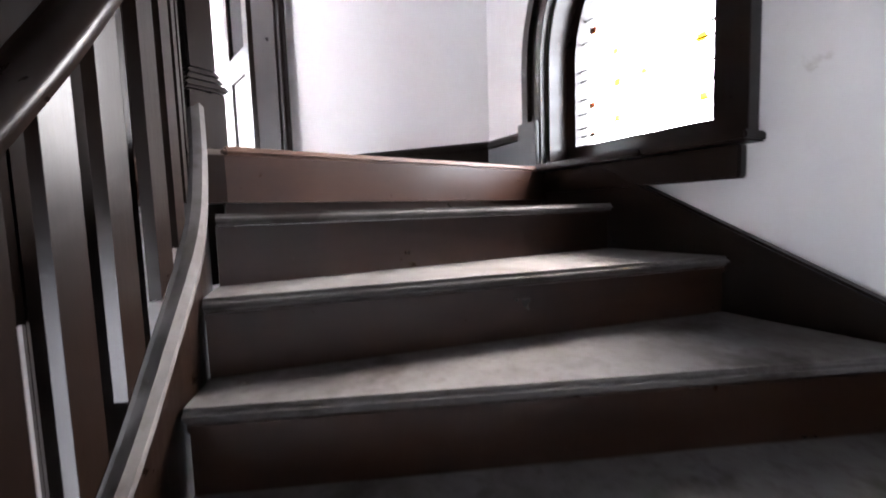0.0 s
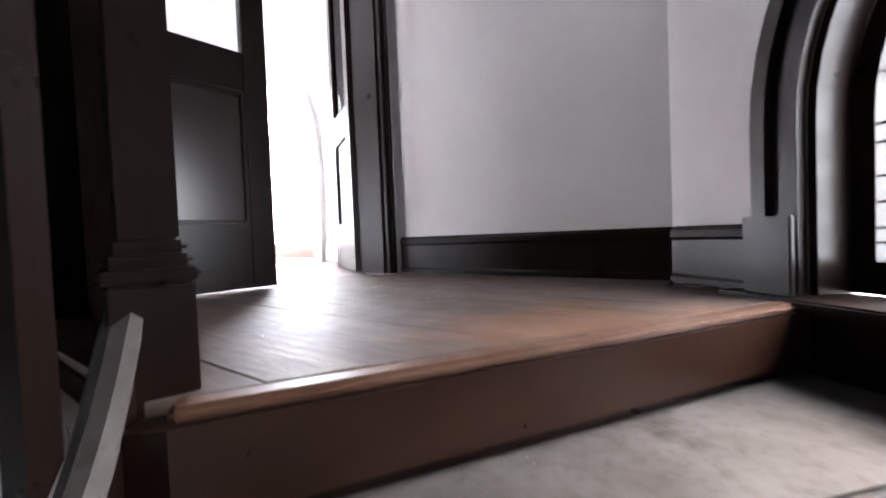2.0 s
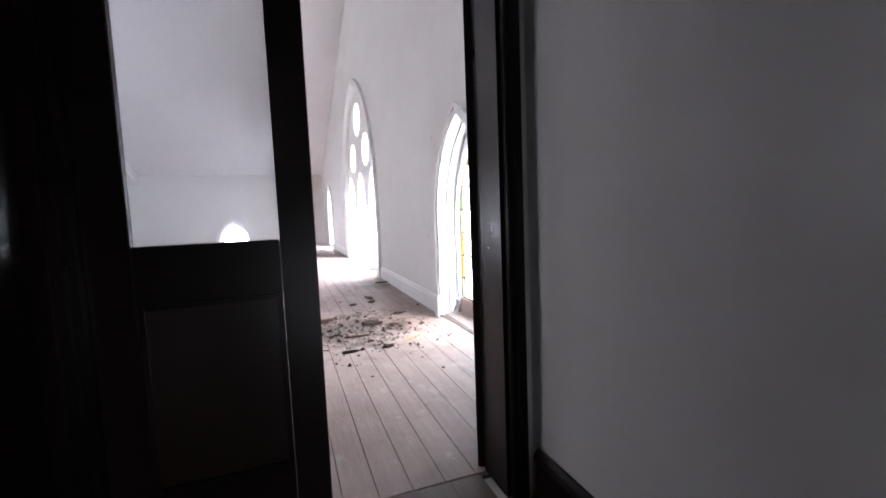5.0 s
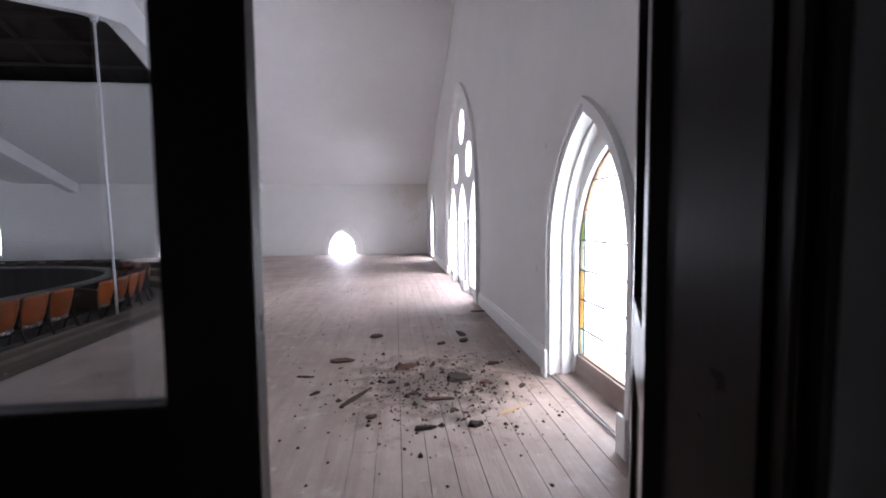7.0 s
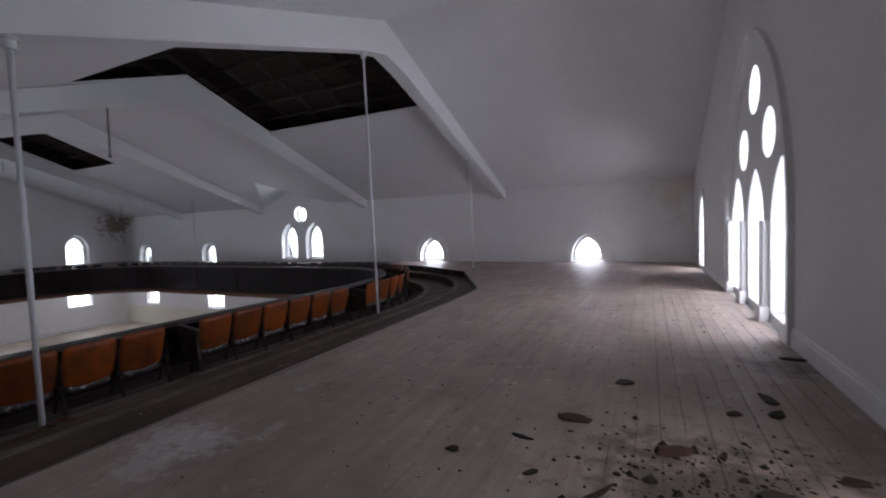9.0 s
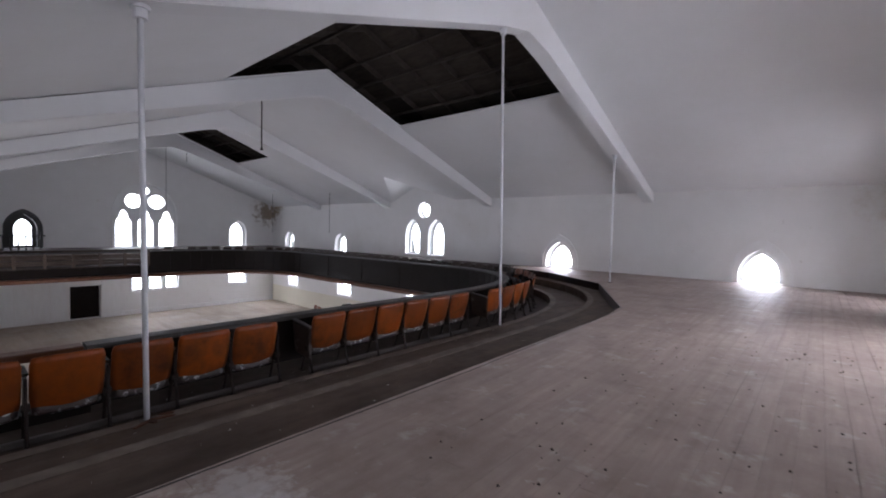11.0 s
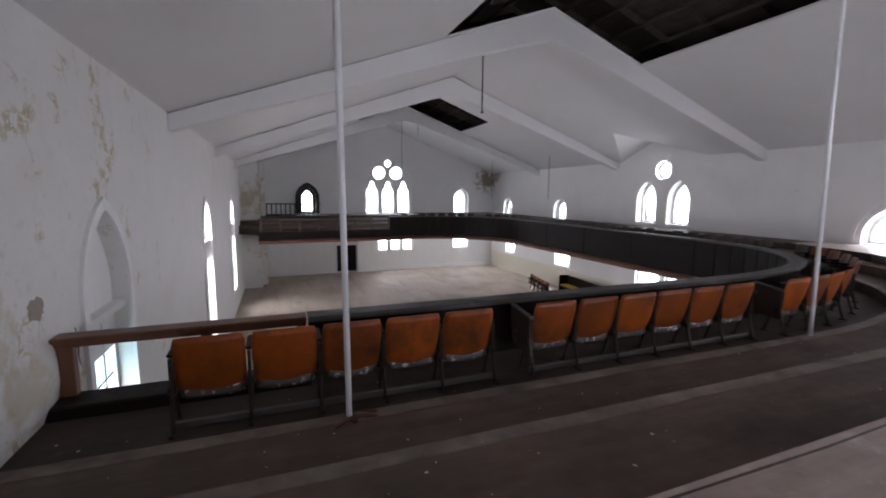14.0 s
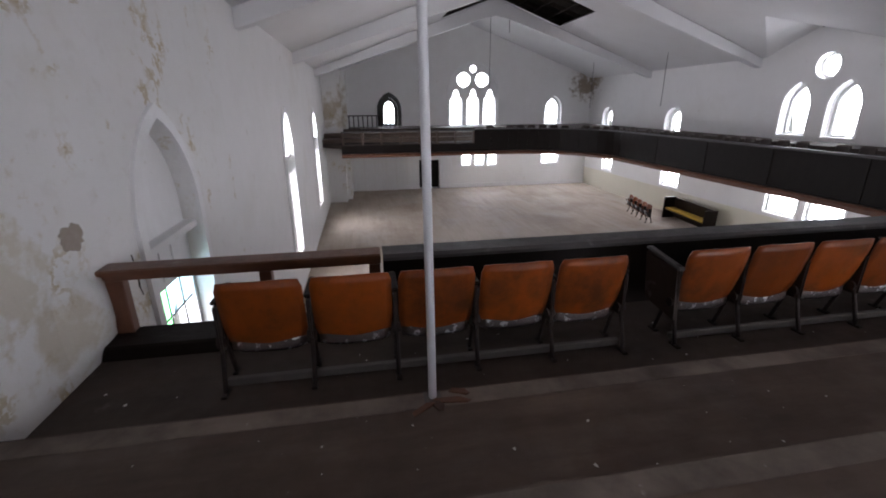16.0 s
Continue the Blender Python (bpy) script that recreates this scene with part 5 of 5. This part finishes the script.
for k in range(5):
    row_seat(1.83 + PITCH * (k + 0.5), SX, 90, k == 4)
footboard((SX + 0.02, 1.83), (SX + 0.02, 1.83 + 5 * PITCH))
for k in range(6):
    row_seat(5.06 + PITCH * (k + 0.5), SX, 90, k == 5, k == 0)
footboard((SX + 0.02, 5.06), (SX + 0.02, 5.06 + 6 * PITCH))
# curved and far rows follow the parapet at 0.72 m
off = [(-4.98, SOUTH), *quarter(5.22, 5.85), (-20.0, 14.35), *[(-20.0 - 4.55 * math.sin(a), 10.0 + 4.35 * math.cos(a)) for a in [math.pi / 2 * i / 10 for i in range(1, 11)]], (-24.55, 2.2)]
pts = [Vector((x, y, 0)) for x, y in off]
total, rows_d = 0.0, [0.0]
for i in range(1, len(pts)):
    total += (pts[i] - pts[i - 1]).length
    rows_d.append(total)


def at_length(s):
    for i in range(1, len(pts)):
        if rows_d[i] >= s:
            f = (s - rows_d[i - 1]) / (rows_d[i] - rows_d[i - 1])
            return pts[i - 1].lerp(pts[i], f), (pts[i] - pts[i - 1]).normalized()
    return pts[-1], (pts[-1] - pts[-2]).normalized()


s = 9.25 - SOUTH
count = 0
while s < total - 6.6:
    p, d = at_length(s)
    if count % 7 == 4 and count > 0:
        s += 0.5
        count += 1
        continue
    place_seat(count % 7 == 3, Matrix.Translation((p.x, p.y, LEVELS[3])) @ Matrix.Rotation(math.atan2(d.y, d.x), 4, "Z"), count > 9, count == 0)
    s += PITCH
    count += 1

# splintered boards round the foot of the nearest post
for k, (dx, dy, lx, ly, rz) in enumerate(((0.05, 0.10, 0.22, 0.05, 80), (0.09, -0.06, 0.16, 0.04, 120), (-0.02, 0.16, 0.12, 0.05, 60), (0.08, 0.02, 0.10, 0.06, 20))):
    bm = bmesh.new()
    prism(bm, [(-lx / 2, -ly / 2), (lx * 0.4, -ly * 0.35), (lx / 2, ly * 0.1), (lx * 0.2, ly / 2), (-lx * 0.45, ly * 0.3)], 0.0, [0.006, 0.014, 0.004, 0.012, 0.006])
    ob = part("wood_splinter", bm, BROKEN_WOOD, None, "brown wood splinter lying by the post's foot")
    ob.matrix_world = pose(BEAMS[0] + 0.03 + dx, 3.10 + dy, LEVELS[2] + 0.0085, 0, 0, rz)
    tagged(ob, "", "debris", "splinters by the post")

# ---- floor boards ----
rb = random.Random(7)
def e1_y(x):
    """The y at which the upper floor starts for a given x."""
    for (x0, y0), (x1, y1) in zip(E1, E1[1:]):
        if x1 <= x <= x0:
            return y0 + (y1 - y0) * (x0 - x) / (x0 - x1)
    return SOUTH


gallery_floor = bpy.data.objects["floor"]
bw = 0.14094
x = EAST - bw
while x > -9.0:
    yl, yr = (e1_y(q) if q < E1[0][0] - 0.002 else SOUTH + 0.002 for q in (x, x + bw))
    first = True
    y = SOUTH + 0.002
    while y < NORTH - 0.3:
        if first:
            ya, yb = yl + 0.006, yr + 0.006
            y1 = max(ya, yb) + rb.uniform(1.5, 5.0)
        else:
            ya = yb = y
            y1 = y + rb.uniform(3.2, 5.6)
        first = False
        y1 = min(y1, NORTH - 0.003)
        if NORTH - y1 < 0.8:
            y1 = NORTH - 0.003
        bm = bmesh.new()
        h = rb.uniform(-0.0007, 0.0007)
        g = rb.uniform(0.0014, 0.0026) if x > 0.25 else rb.uniform(0.0004, 0.0012)
        prism(bm, [(x + g, ya), (x + bw - g, yb), (x + bw - g, y1 - 0.002), (x + g, y1 - 0.002)], -0.0215, h)
        part("board", bm, BOARD, gallery_floor)
        y = y1
    x -= bw
bm = bmesh.new()
box(bm, -0.10, 0.062, 0.575, 0.812, -0.0235, 0.0006)
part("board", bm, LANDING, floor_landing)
# landing boards
x = 1.268 + LX - bw
while x > -0.5:
    xm = x + bw / 2
    t = (xm - NOSE_L[0][0]) / (NOSE_R[0][0] - NOSE_L[0][0])
    y0 = NOSE_L[0][1] + (NOSE_R[0][1] - NOSE_L[0][1]) * t + 0.068 if xm < 0.937 else -1.295 + (xm - 0.937) * 1.19 + 0.03
    if xm < -0.31:
        y0 = -0.56
    cut = rb.uniform(-0.3, 0.4)
    for a, b in ((y0, cut), (cut, 0.819 if x > -0.08 and x + bw < 1.2 else 0.6 if x > 1 else 0.573)):
        if b - a > 0.1:
            sl = -0.36 * bw / 2
            bm = bmesh.new()
            pts4 = [(x + 0.0008, a + (0.264 * bw if a == y0 and xm < 0.937 else 0) ), (x + bw - 0.0008, a - (0.264 * bw if a == y0 and xm < 0.937 else 0)), (x + bw - 0.0008, b - 0.001), (x + 0.0008, b - 0.001)]
            prism(bm, pts4, -0.0235, rb.uniform(-0.001, 0.001))
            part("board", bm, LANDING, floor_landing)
    x -= bw
# white baseboards of the gallery
for a, b in (((EAST, 6.62), (EAST, 3.60)), ((EAST, 2.23), (EAST, SOUTH + 0.01)), ((EAST, 14.15), (EAST, 10.80))):
    bm = bmesh.new()
    sweep(bm, [Vector((*a, 0)), Vector((*b, 0))], [(0.002, 0.004), (0.03, 0.004), (0.03, 0.16), (0.02, 0.175), (0.018, 0.195), (0.008, 0.205), (0.002, 0.205)])
    tagged(part("baseboard", bm, WHITE_WOOD, None, "white painted moulded baseboard"), "", "baseboard", kind="structure")
# edge strip along the upper step
bm = bmesh.new()
sweep(bm, [Vector((x, y, 0)) for x, y in E1[:7]], [(-0.012, -0.19), (0.003, -0.19), (0.003, 0.002), (-0.012, 0.002)])
tagged(part("trim", bm, RISER, None, "dark worn nosing strip on the step edge"), "", "trim", kind="structure")
for q, z in ((E2, LEVELS[1]), (E3, LEVELS[2])):
    bm = bmesh.new()
    sweep(bm, [Vector((x, y, z)) for x, y in q[:18]], [(-0.012, -0.19), (0.003, -0.19), (0.003, 0.003), (-0.012, 0.003)])
    tagged(part("trim", bm, TIER, None, "dirty wooden riser of the tier"), "", "trim", kind="structure")

# pale strips along the tier edges: scuffs plus window light painted in
for q, z in ((E2, LEVELS[1]), (E3, LEVELS[2])):
    bm = bmesh.new()
    sweep(bm, [Vector((x, y, z)) for x, y in q[:18]], [(0.004, 0.0005), (0.13, 0.0005), (0.13, 0.005), (0.012, 0.008), (0.004, 0.006)])
    tagged(part("trim", bm, NOSING, None, "scuffed grey-brown strip on the tier edge, window light painted in"), "", "trim", kind="structure")

# ---- rubble on the gallery floor ----
def fragment(x, y, lx, ly, lz, rz, material, label, name="wood_fragment"):
    bm = bmesh.new()
    rr = random.Random(int(x * 1000 + y * 77))
    n = 7
    lo, hi = [], []
    for i in range(n):
        a = 2 * math.pi * i / n
        k = rr.uniform(0.65, 1.1)
        lo.append(bm.verts.new((lx / 2 * k * math.cos(a), ly / 2 * k * math.sin(a), 0)))
        k *= rr.uniform(0.7, 1.0)
        hi.append(bm.verts.new((lx / 2 * k * math.cos(a), ly / 2 * k * math.sin(a), lz * rr.uniform(0.6, 1.2))))
    bm.faces.new(lo[::-1]), bm.faces.new(hi)
    for i in range(n):
        bm.faces.new((lo[i], lo[(i + 1) % n], hi[(i + 1) % n], hi[i]))
    ob = part(name, bm, material, None, label)
    ob.matrix_world = pose(x, y, 0.0015, 0, 0, rz)
    return tagged(ob, "", "debris", "rubble on the floor")


PIECES = ((0.20, 4.15, 0.30, 0.15, 0.035, 12, 1), (0.49, 4.99, 0.20, 0.12, 0.05, 20, 0), (1.46, 4.96, 0.10, 0.30, 0.03, 15, 0), (1.45, 4.67, 0.16, 0.10, 0.04, 60, 0), (-0.39, 3.47, 0.09, 0.06, 0.03, 0, 0), (0.80, 3.90, 0.24, 0.13, 0.06, 25, 1),
          (1.24, 3.57, 0.26, 0.16, 0.06, 10, 0), (0.41, 3.27, 0.40, 0.05, 0.03, 60, 0), (1.03, 3.18, 0.32, 0.045, 0.025, 0, 1), (1.49, 2.93, 0.36, 0.07, 0.02, 33, 2), (0.89, 2.74, 0.15, 0.07, 0.04, 5, 0), (1.22, 2.75, 0.12, 0.08, 0.05, 0, 0),
          (0.55, 2.94, 0.10, 0.07, 0.03, 30, 1), (1.59, 3.90, 0.18, 0.09, 0.03, 20, 1), (-0.04, 3.77, 0.18, 0.06, 0.02, -10, 0), (1.19, 4.60, 0.13, 0.08, 0.03, 40, 0), (0.10, 3.40, 0.10, 0.05, 0.02, 50, 0), (1.89, 6.13, 0.24, 0.12, 0.04, 0, 0), (0.85, 3.30, 0.09, 0.07, 0.03, 0, 0),
          (1.42, 3.45, 0.10, 0.08, 0.04, 0, 1), (1.05, 3.95, 0.12, 0.05, 0.03, 80, 0), (0.68, 3.55, 0.11, 0.06, 0.03, 15, 0), (1.70, 3.35, 0.13, 0.05, 0.02, 50, 0), (1.10, 2.98, 0.09, 0.05, 0.02, 70, 0))
for x, y, lx, ly, lz, rz, kind in PIECES:
    fragment(x, y, lx, ly, lz * 0.5, rz, (DIRT, BROKEN_WOOD, PALE_WOOD)[kind], ("dark broken piece of wood lying on the boards", "red-brown broken wood fragment on the boards", "pale split strip of wood on the boards")[kind])
bm = bmesh.new()
rg = random.Random(11)
for k in range(1150):
    if k < 850:
        x, y, sc = rg.gauss(1.05, 0.38), rg.gauss(3.42, 0.42), 0.003 + 0.012 * rg.random() ** 2 if k % 12 else rg.uniform(0.014, 0.03)
    else:
        x, y, sc = rg.uniform(-1.8, 1.9), rg.uniform(2.3, 9.0), rg.uniform(0.004, 0.014)
    if x > 1.93 or y < 1.7:
        continue
    n = 5
    a0 = rg.uniform(0, 6)
    lo = [bm.verts.new((x + sc * rg.uniform(0.6, 1.2) * math.cos(a0 + 1.257 * i), y + sc * rg.uniform(0.6, 1.2) * math.sin(a0 + 1.257 * i), 0.001)) for i in range(n)]
    top = bm.verts.new((x, y, 0.003 + sc * rg.uniform(0.4, 1.0)))
    for i in range(n):
        bm.faces.new((lo[i], lo[(i + 1) % n], top))
tagged(part("rubble_grit", bm, DIRT, None, "scattered dark grit and crumbs on the boards"), "", "rubble", kind="stuff")

bm = bmesh.new()
rc = random.Random(23)
for k in range(235):
    if k < 160:
        x, y, sc = rc.uniform(-5.5, -2.55), rc.uniform(0.95, 8.5), rc.choice((0.003, 0.004, 0.006, 0.008, 0.012))
        z = LEVELS[3] if x < -4.47 else LEVELS[2] if x < -3.58 else LEVELS[1]
        if min(abs(x + 4.45), abs(x + 3.56), abs(x + 2.52)) < 0.03:
            continue
    elif k < 195:
        x, y, z, sc = rc.uniform(-2.4, 1.8), rc.uniform(1.0, 7.0), 0.0, rc.choice((0.004, 0.006, 0.009))
    else:
        f = rc.random()
        x, y, z, sc = (1.28 - abs(rc.gauss(0, 0.12)), rc.uniform(-0.85, 0.5), 0.001, rc.choice((0.002, 0.003, 0.005))) if f < 0.6 else (rc.uniform(-0.2, 1.2), rc.uniform(-0.5, 0.5), 0.001, 0.003)
    a0 = rc.uniform(0, 6)
    lo = [bm.verts.new((x + sc * rc.uniform(0.5, 1.4) * math.cos(a0 + 1.257 * i), y + sc * rc.uniform(0.5, 1.4) * math.sin(a0 + 1.257 * i), z + 0.001)) for i in range(5)]
    top = bm.verts.new((x, y, z + 0.002 + sc * 0.3))
    for i in range(5):
        bm.faces.new((lo[i], lo[(i + 1) % 5], top))
tagged(part("plaster_chips", bm, CHIP, None, "small pale plaster chips scattered over the floors"), "", "rubble", kind="stuff")

# ---- nave below: seat block, pew, door ----
for k in range(5):
    place_seat(k == 4, pose(-21.7 + 0.54 * k, 15.75 - 0.12 * k, NAVE, 0, 0, 167))
pew = thing("church_pew", "dark wooden pew with a yellow cushion against the wall", "pew", pose(-18.6, 16.55, NAVE, 0, 0, -6))
for name, args, mt in (("seat_board", (-1.4, 1.4, -0.25, 0.2, 0.40, 0.45), DARK), ("back", (-1.4, 1.4, 0.201, 0.25, 0.05, 0.95), DARK), ("cushion", (-1.35, 1.35, -0.24, 0.19, 0.451, 0.51), YELLOW), ("end_panel", (-1.46, -1.401, -0.28, 0.28, 0.0, 0.98), DARK), ("end_panel", (1.401, 1.46, -0.28, 0.28, 0.0, 0.98), DARK)):
    bm = bmesh.new()
    box(bm, *args, None, 0.008)
    part(name, bm, mt, pew)
# solid dark block in place of the passage's darkness
bm = bmesh.new()
box(bm, WEST - 0.9, WEST - TH - 0.005, 5.9, 7.7, NAVE, -1.9)
setting("backdrop_passage", bm, DARK, "dark block standing in for the unlit passage behind the nave doorway")
bm = bmesh.new()
for k in range(6):
    box(bm, WEST + 0.002, WEST + 0.03, 2.1 + k * 0.66, 2.7 + k * 0.66, NAVE + 0.1, -1.5)
box(bm, WEST + 0.002, WEST + 0.04, 7.5, 8.3, NAVE, -1.2)
box(bm, WEST + 0.002, WEST + 0.05, 8.35, NORTH - 0.01, NAVE, NAVE + 0.25)
setting("trim_panelling", bm, WHITE_WOOD, "white vertical panelling on the lower wall")
bm = bmesh.new()
box(bm, WEST + 0.01, EAST, NORTH - 0.012, NORTH - 0.002, NAVE, -2.8)
setting("trim_lower_wall", bm, CREAM, "cream painted lower wall")
# stair balustrade in the far corner
far = thing("corner_railing", "dark slatted railing round the far corner stair", "railing", pose(-27.6, 0, 0))
for k in range(12):
    bm = bmesh.new()
    box(bm, -0.015, 0.015, 2.05 + k * 0.25, 2.11 + k * 0.25, -0.15, 0.62)
    part("slat", bm, DARK, far)
for z in (-0.1, 0.621):
    bm = bmesh.new()
    box(bm, -0.04, 0.04, 2.02, 5.0, z, z + 0.06)
    part("rail", bm, DARK, far)

# ---- outdoors ----
bm = bmesh.new()
box(bm, -400, 400, -400, 400, NAVE - 1.4, NAVE - 1.0)
setting("ground", bm, GROUND, "pale open ground outside")

# ---- small things on the south wall ----
for bx in BEAMS[:1]:
    bm = bmesh.new()
    box(bm, bx - 0.15, bx + 0.15, SOUTH + 0.002, SOUTH + 0.12, 1.72, 2.41, None, 0.01)
    box(bm, bx - 0.18, bx + 0.18, SOUTH + 0.002, SOUTH + 0.15, 1.60, 1.718, None, 0.012)
    tagged(part("trim_corbel", bm, WHITE_WOOD, None, "white corbel under the end of the roof beam"), "", "corbel", kind="structure")
bm = bmesh.new()
box(bm, -4.44, -3.57, SOUTH + 0.002, SOUTH + 0.03, LEVELS[1] + 0.003, LEVELS[1] + 0.16, None, 0.004)
tagged(part("baseboard", bm, WHITE_WOOD, None, "white baseboard along the step by the damp wall"), "", "baseboard", kind="structure")
bm = bmesh.new()
rp = random.Random(5)
hole = [(5.55 + 0.13 * math.cos(i * 0.262) * k, 0.36 + 0.10 * math.sin(i * 0.262) * k) for i in range(24) for k in (rp.uniform(0.75, 1.1),)]
plate(bm, hole, [], -0.004, 0.02, TO_S)
tagged(part("trim_bare_patch", bm, PATCH, None, "bare grey patch where the plaster has fallen"), "", "plaster patch", kind="structure")

bm = bmesh.new()
crack = [(6.20, 0.02), (6.215, -0.06), (6.19, -0.13), (6.225, -0.20), (6.21, -0.27), (6.24, -0.36)]
for (x0, z0), (x1, z1), w in zip(crack, crack[1:], (0.008, 0.014, 0.02, 0.016, 0.008)):
    plate(bm, [(x0 - w, z0), (x0 + w, z0), (x1 + w * 0.8, z1), (x1 - w * 0.8, z1)], [], -0.003, 0.012, TO_S)
tagged(part("trim_crack", bm, DIRT, None, "dark jagged crack in the damp plaster"), "", "plaster crack", kind="structure")
# swollen render where the rail meets the damp wall
bm = bmesh.new()
rs = random.Random(31)
rows = []
for j in range(9):
    z = -0.56 + 0.085 * j
    row = []
    for i in range(9):
        x = -5.86 + 0.085 * i
        k = max(0.0, 1 - ((i - 4) / 4.2) ** 2) * max(0.0, 1 - ((j - 4) / 4.4) ** 2)
        row.append(bm.verts.new((x, SOUTH - 0.012 + 0.075 * k + rs.uniform(0, 0.012) * k, z)))
    rows.append(row)
for j in range(8):
    for i in range(8):
        bm.faces.new((rows[j][i], rows[j][i + 1], rows[j + 1][i + 1], rows[j + 1][i]))
back = [bm.verts.new((x, SOUTH + -0.02, z)) for x, z in ((-5.86, -0.56), (-5.18, -0.56), (-5.18, 0.12), (-5.86, 0.12))]
bm.faces.new(back)
tagged(part("trim_swollen_render", bm, DAMP, None, "swollen damp render round the end of the rail", True), "", "plaster patch", kind="structure")
